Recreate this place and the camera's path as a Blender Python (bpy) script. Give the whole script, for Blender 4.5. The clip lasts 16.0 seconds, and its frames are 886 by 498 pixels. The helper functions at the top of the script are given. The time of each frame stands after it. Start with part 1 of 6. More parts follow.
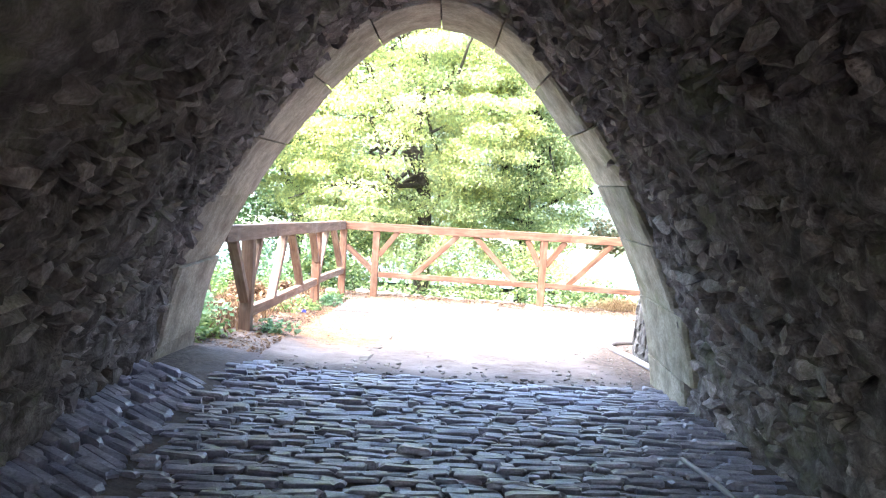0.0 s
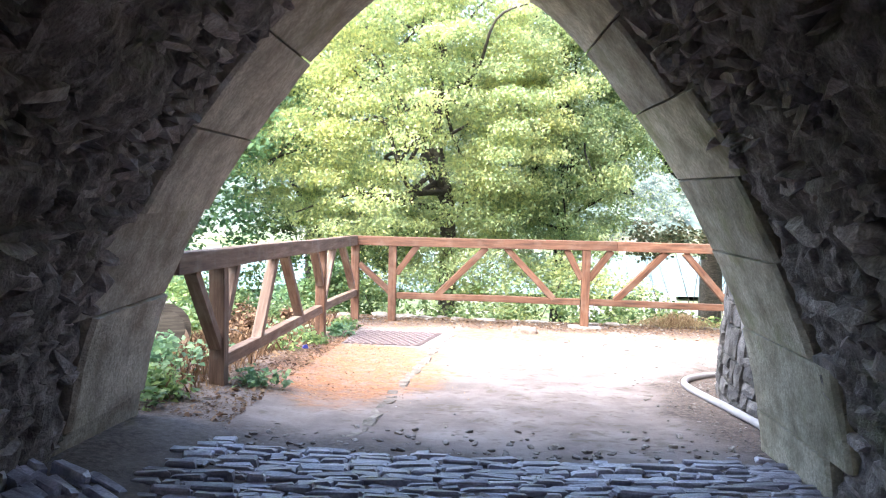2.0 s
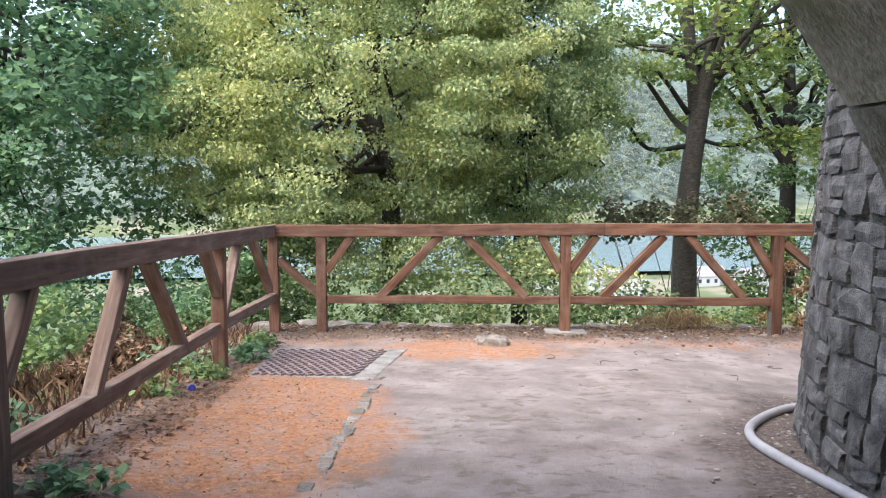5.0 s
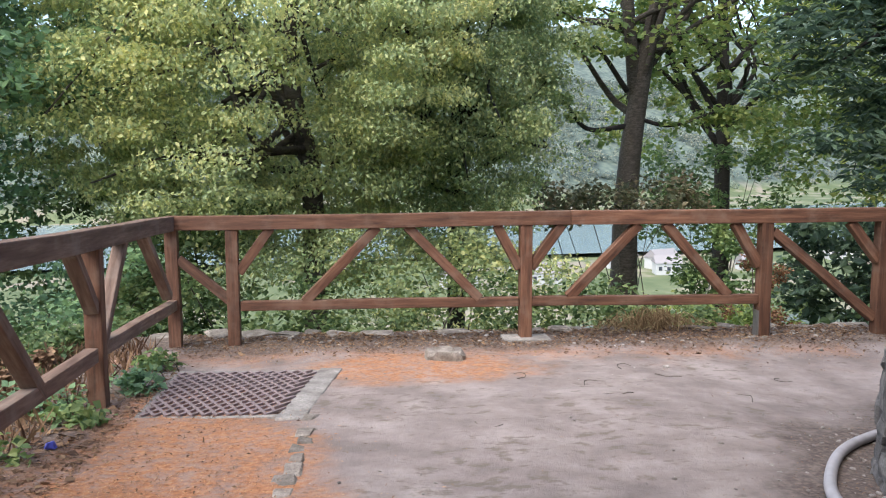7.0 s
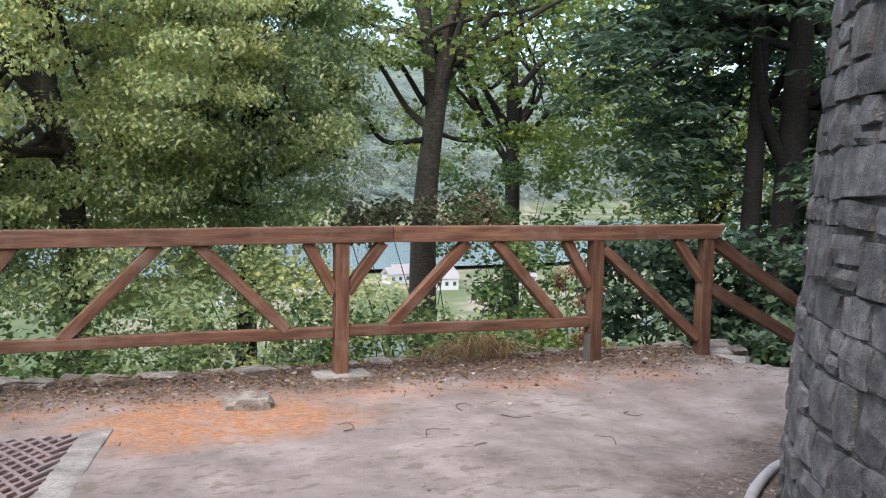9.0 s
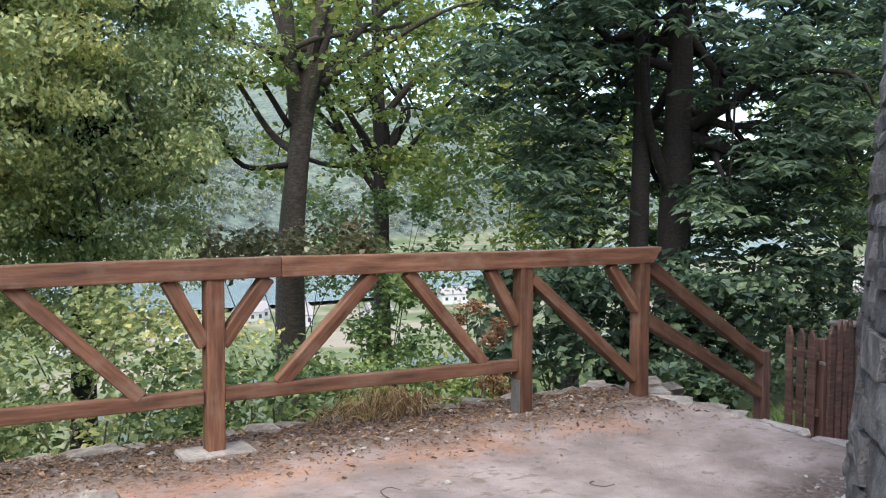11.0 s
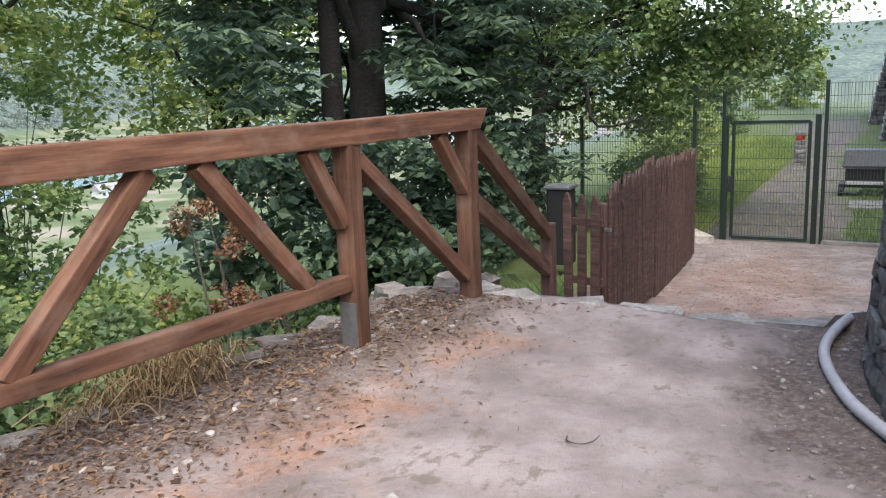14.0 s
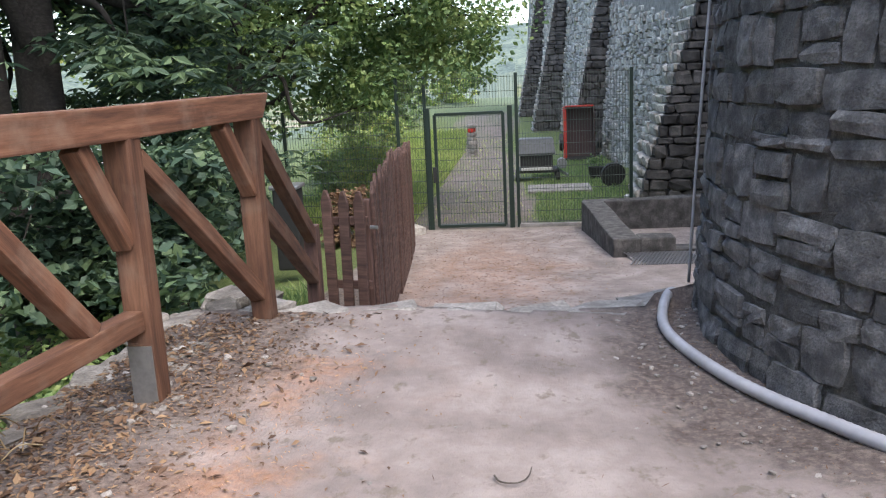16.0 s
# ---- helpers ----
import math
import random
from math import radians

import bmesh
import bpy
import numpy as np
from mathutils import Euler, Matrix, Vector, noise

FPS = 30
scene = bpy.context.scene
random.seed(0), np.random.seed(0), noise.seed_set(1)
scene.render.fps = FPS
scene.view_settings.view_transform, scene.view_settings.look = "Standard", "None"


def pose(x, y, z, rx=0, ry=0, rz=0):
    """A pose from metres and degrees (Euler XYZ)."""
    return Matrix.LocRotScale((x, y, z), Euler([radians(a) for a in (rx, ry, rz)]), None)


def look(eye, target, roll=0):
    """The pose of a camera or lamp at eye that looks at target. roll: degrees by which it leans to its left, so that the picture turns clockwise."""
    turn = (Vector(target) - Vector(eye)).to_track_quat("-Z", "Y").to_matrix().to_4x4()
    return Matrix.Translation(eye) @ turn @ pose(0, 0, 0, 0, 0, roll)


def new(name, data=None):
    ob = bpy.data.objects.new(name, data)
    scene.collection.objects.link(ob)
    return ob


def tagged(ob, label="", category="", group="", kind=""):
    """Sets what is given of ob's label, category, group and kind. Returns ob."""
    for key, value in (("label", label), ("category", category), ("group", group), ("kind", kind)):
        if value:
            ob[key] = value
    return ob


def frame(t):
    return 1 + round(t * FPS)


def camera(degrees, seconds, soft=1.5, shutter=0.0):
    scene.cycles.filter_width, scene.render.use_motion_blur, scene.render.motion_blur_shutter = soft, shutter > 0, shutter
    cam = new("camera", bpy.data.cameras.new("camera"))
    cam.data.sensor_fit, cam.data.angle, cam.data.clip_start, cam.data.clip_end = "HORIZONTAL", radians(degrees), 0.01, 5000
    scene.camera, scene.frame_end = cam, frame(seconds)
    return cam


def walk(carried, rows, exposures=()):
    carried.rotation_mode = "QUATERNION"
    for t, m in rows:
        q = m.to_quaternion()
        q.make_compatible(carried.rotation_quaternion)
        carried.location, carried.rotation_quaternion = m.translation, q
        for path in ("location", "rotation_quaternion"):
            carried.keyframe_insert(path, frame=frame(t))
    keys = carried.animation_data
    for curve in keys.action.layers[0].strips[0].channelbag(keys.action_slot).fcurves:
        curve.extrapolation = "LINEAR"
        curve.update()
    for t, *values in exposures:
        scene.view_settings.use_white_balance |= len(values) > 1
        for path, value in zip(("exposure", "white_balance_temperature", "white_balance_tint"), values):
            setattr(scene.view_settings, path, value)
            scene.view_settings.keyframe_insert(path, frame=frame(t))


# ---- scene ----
cam = camera(57.3, 16.0, soft=1.15)
METRES, EYE, TILT, LEAN, TURN = 11.0, 1.55, 0.0, 0.0, 0.0
ROWS = [
    (0.0, 0.0, 0.0, 0.0, 0.28, -4.55, -3.46),
    (0.5, 0.0012, 0.038, -0.0011, 1.42, -4.19, -2.73),
    (1.0, -0.0002, 0.0736, -0.0035, 1.9, -3.95, -2.34),
    (1.5, -0.0007, 0.1115, -0.0048, 1.84, -4.37, -1.19),
    (2.0, 0.0004, 0.1509, -0.0027, 2.02, -4.08, -1.21),
    (2.5, -0.001, 0.1866, -0.0048, 2.01, -3.12, -1.11),
    (3.0, 0.0003, 0.2233, -0.0069, 1.94, -3.23, -0.98),
    (5.5, -0.0046, 0.3944, -0.0103, -2.76, -5.78, 0.05),
    (6.0, -0.0055, 0.4268, -0.0107, -3.57, -5.92, -0.31),
    (6.5, -0.0118, 0.4607, -0.0129, -6.32, -5.85, -0.04),
    (7.0, -0.0171, 0.4912, -0.0151, -7.95, -6.45, 0.35),
    (7.5, -0.0211, 0.5179, -0.0161, -11.91, -7.4, -0.19),
    (8.0, -0.0239, 0.5411, -0.0183, -19.09, -7.25, -1.1),
    (10.5, -0.002, 0.6728, -0.029, -27.59, -2.03, -0.31),
    (11.0, 0.0022, 0.706, -0.033, -33.7, -2.73, -0.16),
    (11.5, 0.0063, 0.7401, -0.0376, -35.81, -4.57, -0.06),
    (12.0, 0.0115, 0.7736, -0.0401, -40.74, -6.22, 0.09),
    (12.5, 0.0156, 0.8058, -0.0402, -50.08, -7.95, 2.05),
    (13.0, 0.0217, 0.8362, -0.0414, -54.0, -8.52, 2.13),
    (13.5, 0.0256, 0.867, -0.0453, -54.98, -10.79, 2.26),
    (14.0, 0.035, 0.8993, -0.0466, -61.35, -11.25, 2.26),
    (14.5, 0.0475, 0.9252, -0.0486, -69.66, -11.13, 1.86),
    (15.0, 0.0547, 0.9513, -0.0498, -76.51, -11.31, 0.83),
    (15.5, 0.0589, 0.9678, -0.0512, -81.87, -11.79, 3.9),
    (16.0, 0.0709, 0.9809, -0.0537, -84.76, -12.21, 2.7),
]
walk(cam, [(t, pose(0, 0, EYE, TILT, LEAN, TURN) @ pose(METRES * x, METRES * y, METRES * z, 90 + pitch, roll, yaw)) for t, x, y, z, yaw, pitch, roll in ROWS],
     exposures=[(0.0, 4.15), (0.5, 3.95), (1.5, 3.45), (3.0, 2.55), (5.5, 1.68), (8.0, 1.36), (10.5, 1.45), (12.0, 1.55), (14.0, 1.6), (16.0, 1.75)])

# ---------------------------------------------------------------- light
world = bpy.data.worlds.new("sky")
scene.world = world
world.use_nodes = True
wn = world.node_tree
sky = wn.nodes.new("ShaderNodeTexSky")
sky.sky_type = "NISHITA"
sky.sun_disc = False
SUN_EL, SUN_AZ = 57.0, -134.0
sky.sun_elevation, sky.sun_rotation = radians(SUN_EL), radians(SUN_AZ)
sky.air_density, sky.dust_density, sky.ozone_density = 1.0, 2.0, 1.0
wn.nodes["Background"].inputs["Strength"].default_value = 0.15
wn.links.new(sky.outputs[0], wn.nodes["Background"].inputs["Color"])
sun = new("sun", bpy.data.lights.new("sun", "SUN"))
sun.data.energy, sun.data.angle, sun.data.color = 1.7, radians(60), (1.0, 0.94, 0.84)
az, el = radians(SUN_AZ), radians(SUN_EL)
sun.matrix_world = look((0, 0, 30), (-math.sin(az) * 20, -math.cos(az) * 20, 30 - 20 * math.tan(el)))

# ---------------------------------------------------------------- mesh helpers
rng = np.random.default_rng(7)


def mesh_from(name, verts, faces, mats, smooth=False, index=None):
    me = bpy.data.meshes.new(name)
    me.from_pydata([tuple(v) for v in verts] if not isinstance(verts, np.ndarray) else verts.tolist(), [],
                   faces if not isinstance(faces, np.ndarray) else faces.tolist())
    for m in (mats if isinstance(mats, (list, tuple)) else [mats]):
        me.materials.append(m)
    if index is not None:
        me.polygons.foreach_set("material_index", np.asarray(index, dtype=np.int32))
    if smooth:
        me.polygons.foreach_set("use_smooth", np.ones(len(me.polygons), dtype=bool))
    me.update()
    return me


def thing(name, label, category, group="", kind="", at=(0, 0, 0)):
    ob = new(name)
    ob.empty_display_size = 0.1
    ob.location = at
    return tagged(ob, label, category, group, kind)


def child(name, me, parent, m=None, label=""):
    ob = new(name, me)
    ob.parent = parent
    if parent is not None:
        ob.matrix_parent_inverse = world_of(parent).inverted()
    ob.matrix_basis = m if m is not None else Matrix.Identity(4)
    return tagged(ob, label)


def world_of(ob):
    if ob.parent is None:
        return ob.matrix_basis.copy()
    return world_of(ob.parent) @ ob.matrix_parent_inverse @ ob.matrix_basis


def bm_mesh(name, bm, mat, smooth=False):
    me = bpy.data.meshes.new(name)
    bm.to_mesh(me)
    bm.free()
    me.materials.append(mat)
    if smooth:
        me.polygons.foreach_set("use_smooth", np.ones(len(me.polygons), dtype=bool))
    return me


def part(name, bm, material, parent, label="", smooth=False):
    return child(name, bm_mesh(name, bm, material, smooth), parent, None, label)


def box_bm(size, bevel=0.01, seed=0, wobble=0.0, cuts=0):
    bm = bmesh.new()
    bmesh.ops.create_cube(bm, size=1.0)
    bmesh.ops.scale(bm, vec=size, verts=bm.verts)
    if cuts:
        long_edges = [e for e in bm.edges if abs((e.verts[0].co - e.verts[1].co).x) > size[0] * 0.9]
        bmesh.ops.subdivide_edges(bm, edges=long_edges, cuts=cuts)
    if bevel:
        sharp = [e for e in bm.edges if len(e.link_faces) == 2 and e.calc_face_angle(0) > 0.5]
        bmesh.ops.bevel(bm, geom=sharp, offset=bevel, segments=2, affect="EDGES", profile=0.6)
    if wobble:
        r = random.Random(seed)
        ph = [r.uniform(0, 6.3) for _ in range(4)]
        for v in bm.verts:
            v.co.y += wobble * (math.sin(v.co.x * 2.1 + ph[0]) + 0.5 * math.sin(v.co.x * 5.3 + ph[1]))
            v.co.z += wobble * (math.sin(v.co.x * 1.7 + ph[2]) + 0.5 * math.sin(v.co.x * 4.7 + ph[3]))
    return bm


def along(p, q, up=(0, 0, 1)):
    """Matrix whose x axis runs from p to q, at the middle."""
    p, q = Vector(p), Vector(q)
    x = (q - p).normalized()
    u = Vector(up)
    if abs(x.dot(u)) > 0.98:
        u = Vector((0, 1, 0))
    y = u.cross(x).normalized()
    z = x.cross(y)
    m = Matrix((x, y, z)).transposed().to_4x4()
    m.translation = (p + q) / 2
    return m


def beam(name, p, q, w, h, mat, parent, bevel=0.008, wobble=0.003, up=(0, 0, 1), label=""):
    """A squared timber from p to q, w across and h high, as a part."""
    length = (Vector(q) - Vector(p)).length
    bm = box_bm((length, w, h), bevel, int(abs(p[0] * 97 + q[1] * 31 + q[2] * 17) * 10), wobble, max(1, int(length * 3)))
    return child(name, bm_mesh(name, bm, mat), parent, along(p, q, up), label)


def tube_arrays(points, radii, seg=8, squash=1.0, cap=True):
    pts = np.asarray(points, float)
    n = len(pts)
    tang = np.gradient(pts, axis=0)
    tang /= np.linalg.norm(tang, axis=1)[:, None] + 1e-9
    ref = np.array([0.0, 0.0, 1.0]) if abs(tang[0][2]) < 0.9 else np.array([1.0, 0.0, 0.0])
    verts = []
    for i in range(n):
        a = np.cross(tang[i], ref)
        a /= np.linalg.norm(a) + 1e-9
        b = np.cross(tang[i], a)
        ref = np.cross(a, tang[i])
        ang = np.linspace(0, 2 * np.pi, seg, endpoint=False)
        verts.append(pts[i] + radii[i] * (np.cos(ang)[:, None] * a + squash * np.sin(ang)[:, None] * b))
    faces = []
    for i in range(n - 1):
        for j in range(seg):
            k = (j + 1) % seg
            faces.append((i * seg + j, i * seg + k, (i + 1) * seg + k, (i + 1) * seg + j))
    if cap:
        faces.append(tuple(range(seg - 1, -1, -1)))
        faces.append(tuple(range((n - 1) * seg, n * seg)))
    return np.vstack(verts), faces


def joined(chunks):
    vs, fs, off = [], [], 0
    for v, f in chunks:
        vs.append(v)
        fs += [tuple(i + off for i in face) for face in f]
        off += len(v)
    return np.vstack(vs), fs


def smooth_line(points, steps=8):
    """Catmull-Rom through the points."""
    p = [Vector(a) for a in points]
    p = [p[0] * 2 - p[1]] + p + [p[-1] * 2 - p[-2]]
    out = []
    for i in range(1, len(p) - 2):
        for s in range(steps):
            t = s / steps
            a, b, c, d = p[i - 1], p[i], p[i + 1], p[i + 2]
            out.append(0.5 * (2 * b + (c - a) * t + (2 * a - 5 * b + 4 * c - d) * t * t + (3 * b - a - 3 * c + d) * t ** 3))
    out.append(p[-2])
    return [tuple(v) for v in out]


def cubes_joined(centres, sizes, mats3):
    """Many boxes as arrays: centres (n,3), sizes (n,3), mats3 (n,3,3) rows are axes."""
    base = np.array([(-1, -1, -1), (1, -1, -1), (1, 1, -1), (-1, 1, -1), (-1, -1, 1), (1, -1, 1), (1, 1, 1), (-1, 1, 1)]) * 0.5
    f = np.array([(0, 3, 2, 1), (4, 5, 6, 7), (0, 1, 5, 4), (1, 2, 6, 5), (2, 3, 7, 6), (3, 0, 4, 7)])
    v = np.einsum("nvi,nij->nvj", base[None] * sizes[:, None, :], mats3) + centres[:, None, :]
    faces = f[None] + (np.arange(len(centres)) * 8)[:, None, None]
    return v.reshape(-1, 3), faces.reshape(-1, 4)


# ---------------------------------------------------------------- materials
def shader(name):
    m = bpy.data.materials.new(name)
    m.use_nodes = True
    t = m.node_tree
    return m, t, t.nodes["Principled BSDF"]


def node(t, kind, **ins):
    n = t.nodes.new(kind)
    for k, v in ins.items():
        n.inputs[k.replace("_", " ")].default_value = v
    return n


def ramp(t, fac, stops):
    r = t.nodes.new("ShaderNodeValToRGB")
    while len(r.color_ramp.elements) < len(stops):
        r.color_ramp.elements.new(0.5)
    for e, (p, c) in zip(r.color_ramp.elements, stops):
        e.position, e.color = p, (*c, 1)
    t.links.new(fac, r.inputs[0])
    return r.outputs[0]


def mix(t, fac, a, b, blend="MIX"):
    n = t.nodes.new("ShaderNodeMix")
    n.data_type, n.blend_type = "RGBA", blend
    for sock, v in ((n.inputs[0], fac), (n.inputs[6], a), (n.inputs[7], b)):
        if isinstance(v, bpy.types.NodeSocket):
            t.links.new(v, sock)
        else:
            sock.default_value = v if not isinstance(v, tuple) else (*v, 1)
    return n.outputs[2]


def mathn(t, op, a, b=0.0):
    n = t.nodes.new("ShaderNodeMath")
    n.operation = op
    for sock, v in zip(n.inputs, (a, b)):
        if isinstance(v, bpy.types.NodeSocket):
            t.links.new(v, sock)
        else:
            sock.default_value = v
    return n.outputs[0]


def noise_tex(t, vec, scale, detail=5.0, rough=0.6):
    n = node(t, "ShaderNodeTexNoise", Scale=scale, Detail=detail, Roughness=rough)
    if vec is not None:
        t.links.new(vec, n.inputs["Vector"])
    return n.outputs["Fac"]


def place(t, own=False, stretch=(1, 1, 1)):
    """World position, or the object's own axes, stretched."""
    if own:
        src = t.nodes.new("ShaderNodeTexCoord").outputs["Object"]
    else:
        src = t.nodes.new("ShaderNodeNewGeometry").outputs["Position"]
    if stretch == (1, 1, 1):
        return src
    m = t.nodes.new("ShaderNodeMapping")
    m.inputs["Scale"].default_value = stretch
    t.links.new(src, m.inputs["Vector"])
    return m.outputs[0]


def bumped(t, bsdf, height, strength, dist):
    b = node(t, "ShaderNodeBump", Strength=strength, Distance=dist)
    t.links.new(height, b.inputs["Height"])
    t.links.new(b.outputs[0], bsdf.inputs["Normal"])


def vary(t, colour, amount, island=False):
    """Lightens or darkens from piece to piece."""
    if island:
        r = t.nodes.new("ShaderNodeNewGeometry").outputs["Random Per Island"]
    else:
        r = t.nodes.new("ShaderNodeObjectInfo").outputs["Random"]
    h = t.nodes.new("ShaderNodeHueSaturation")
    v = mathn(t, "ADD", mathn(t, "MULTIPLY", r, 2 * amount), 1 - amount)
    t.links.new(v, h.inputs["Value"])
    t.links.new(colour, h.inputs["Color"])
    return h.outputs[0]


def stone_material(name, dark, mid, light, scale=9.0, rough=0.9, bump=0.6, island=False, moss=None, var=0.3, moss_low=0.52):
    m, t, b = shader(name)
    p = place(t)
    n1, n2 = noise_tex(t, p, scale), noise_tex(t, p, scale * 9, 4)
    c = ramp(t, n1, [(0.34, dark), (0.5, mid), (0.66, light)])
    c = mix(t, mathn(t, "MULTIPLY", ramp(t, n2, [(0.38, (0, 0, 0)), (0.68, (1, 1, 1))]), 0.6), c, tuple(x * 0.45 for x in mid))
    c = vary(t, c, var, island)
    if moss:
        patch = ramp(t, noise_tex(t, p, 1.3, 6, 0.7), [(moss_low, (0, 0, 0)), (moss_low + 0.12, (1, 1, 1))])
        c = mix(t, mathn(t, "MULTIPLY", patch, 0.75), c, moss)
    t.links.new(c, b.inputs["Base Color"])
    b.inputs["Roughness"].default_value = rough
    bumped(t, b, mathn(t, "ADD", n1, mathn(t, "MULTIPLY", n2, 0.5)), bump, 0.03)
    return m


def wood_material(name, dark, mid, light, rough=0.75, worn=None):
    m, t, b = shader(name)
    p = place(t, True, (1.2, 14, 14))
    rnd = t.nodes.new("ShaderNodeObjectInfo").outputs["Random"]
    off = node(t, "ShaderNodeVectorMath")
    t.links.new(p, off.inputs[0])
    t.links.new(mathn(t, "MULTIPLY", rnd, 40.0), off.inputs[1])
    n1 = noise_tex(t, off.outputs[0], 2.2, 6, 0.65)
    n2 = noise_tex(t, place(t), 5.0, 5)
    c = ramp(t, n1, [(0.3, dark), (0.5, mid), (0.7, light)])
    if worn:
        w = ramp(t, n2, [(0.5, (0, 0, 0)), (0.7, (1, 1, 1))])
        c = mix(t, mathn(t, "MULTIPLY", w, 0.55), c, worn)
    c = vary(t, c, 0.16)
    t.links.new(c, b.inputs["Base Color"])
    b.inputs["Roughness"].default_value = rough
    bumped(t, b, n1, 0.35, 0.006)
    return m


def plain_material(name, colour, rough=0.6, metal=0.0, grime=0.3, scale=12.0):
    m, t, b = shader(name)
    n = noise_tex(t, place(t), scale, 6)
    c = mix(t, mathn(t, "MULTIPLY", ramp(t, n, [(0.4, (0, 0, 0)), (0.7, (1, 1, 1))]), grime), colour, tuple(x * 0.4 for x in colour))
    t.links.new(c, b.inputs["Base Color"])
    b.inputs["Roughness"].default_value, b.inputs["Metallic"].default_value = rough, metal
    bumped(t, b, n, 0.15, 0.004)
    return m


def leaf_material(name, dark, mid, light, through_light=0.35, gloss=0.35):
    m, t, b = shader(name)
    geo = t.nodes.new("ShaderNodeNewGeometry")
    big = noise_tex(t, geo.outputs["Position"], 0.55, 3)
    f = mathn(t, "ADD", mathn(t, "MULTIPLY", geo.outputs["Random Per Island"], 0.45), mathn(t, "MULTIPLY", big, 0.6))
    c = ramp(t, f, [(0.3, dark), (0.52, mid), (0.78, light)])
    t.links.new(c, b.inputs["Base Color"])
    b.inputs["Roughness"].default_value = 0.6
    b.inputs["Specular IOR Level"].default_value = gloss
    tr = t.nodes.new("ShaderNodeBsdfTranslucent")
    dim = mix(t, 1.0, c, (through_light * 2, through_light * 2, through_light * 2), "MULTIPLY")
    t.links.new(dim, tr.inputs["Color"])
    ms = t.nodes.new("ShaderNodeAddShader")
    t.links.new(b.outputs[0], ms.inputs[0])
    t.links.new(tr.outputs[0], ms.inputs[1])
    t.links.new(ms.outputs[0], t.nodes["Material Output"].inputs["Surface"])
    return m


VAULT = stone_material("vault rubble", (0.12, 0.098, 0.092), (0.32, 0.27, 0.252), (0.52, 0.465, 0.44), 7, moss=(0.22, 0.235, 0.135), moss_low=0.55, bump=1.0, var=0.42)
VAULT_REST = stone_material("vault rubble small", (0.12, 0.098, 0.092), (0.32, 0.27, 0.252), (0.52, 0.465, 0.44), 7, moss=(0.22, 0.235, 0.135), moss_low=0.55, bump=1.0, var=0.42, island=True)
MORTAR = stone_material("old mortar", (0.09, 0.075, 0.07), (0.21, 0.18, 0.168), (0.36, 0.32, 0.3), 9, bump=1.0, moss=(0.22, 0.235, 0.135), moss_low=0.55)
DRESSED = stone_material("dressed sandstone", (0.24, 0.2, 0.158), (0.43, 0.375, 0.305), (0.58, 0.52, 0.435), 5, bump=0.7, moss=(0.19, 0.19, 0.1), var=0.22, moss_low=0.58)
SLATE = stone_material("slate setts", (0.26, 0.25, 0.3), (0.44, 0.425, 0.5), (0.6, 0.58, 0.65), 8, rough=0.3, bump=0.3)
SLATE_REST = stone_material("slate setts small", (0.26, 0.25, 0.3), (0.44, 0.425, 0.5), (0.6, 0.58, 0.65), 8, rough=0.3, bump=0.3, island=True)
TOWER = stone_material("grey squared stone", (0.066, 0.064, 0.067), (0.134, 0.13, 0.132), (0.24, 0.23, 0.23), 11, bump=0.8, var=0.32, moss=(0.12, 0.11, 0.075), moss_low=0.6)
TOWER_REST = stone_material("grey squared stone small", (0.066, 0.064, 0.067), (0.134, 0.13, 0.132), (0.24, 0.23, 0.23), 11, bump=0.8, var=0.32, island=True, moss=(0.12, 0.11, 0.075), moss_low=0.6)
TOWER_BED = stone_material("tower mortar", (0.06, 0.057, 0.054), (0.12, 0.114, 0.108), (0.2, 0.19, 0.18), 16, bump=1.0)
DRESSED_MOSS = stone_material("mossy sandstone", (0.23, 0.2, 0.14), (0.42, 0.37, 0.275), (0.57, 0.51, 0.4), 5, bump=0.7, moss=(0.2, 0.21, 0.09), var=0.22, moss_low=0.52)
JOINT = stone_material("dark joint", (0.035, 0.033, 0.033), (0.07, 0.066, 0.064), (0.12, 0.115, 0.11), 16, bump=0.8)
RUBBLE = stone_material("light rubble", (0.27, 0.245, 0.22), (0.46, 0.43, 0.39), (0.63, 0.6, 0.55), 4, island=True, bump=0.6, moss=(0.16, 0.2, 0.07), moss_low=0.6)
RUBBLE_BED = stone_material("rubble mortar", (0.19, 0.175, 0.155), (0.3, 0.28, 0.255), (0.42, 0.4, 0.365), 6, bump=0.8)
# shade of the buttress flanks, put into a darker stone colour
FLANK_SHADE_STONE = stone_material("buttress flank stone in shade", (0.035, 0.032, 0.032), (0.075, 0.07, 0.068), (0.14, 0.13, 0.125), 4, island=True, bump=0.6)
COPING = stone_material("flat edge stones", (0.13, 0.11, 0.095), (0.235, 0.205, 0.18), (0.36, 0.325, 0.29), 8, bump=0.8)
CONCRETE = stone_material("worn concrete", (0.17, 0.155, 0.145), (0.28, 0.26, 0.245), (0.38, 0.355, 0.335), 6, bump=0.4, var=0.12)
TIMBER = wood_material("stained timber", (0.046, 0.02, 0.012), (0.122, 0.054, 0.031), (0.21, 0.105, 0.063), worn=(0.2, 0.135, 0.1))
TIMBER_OLD = wood_material("weathered timber", (0.09, 0.052, 0.038), (0.17, 0.105, 0.078), (0.28, 0.195, 0.15), worn=(0.28, 0.235, 0.2))
PICKET = wood_material("brown picket", (0.036, 0.019, 0.016), (0.082, 0.043, 0.035), (0.15, 0.085, 0.068))
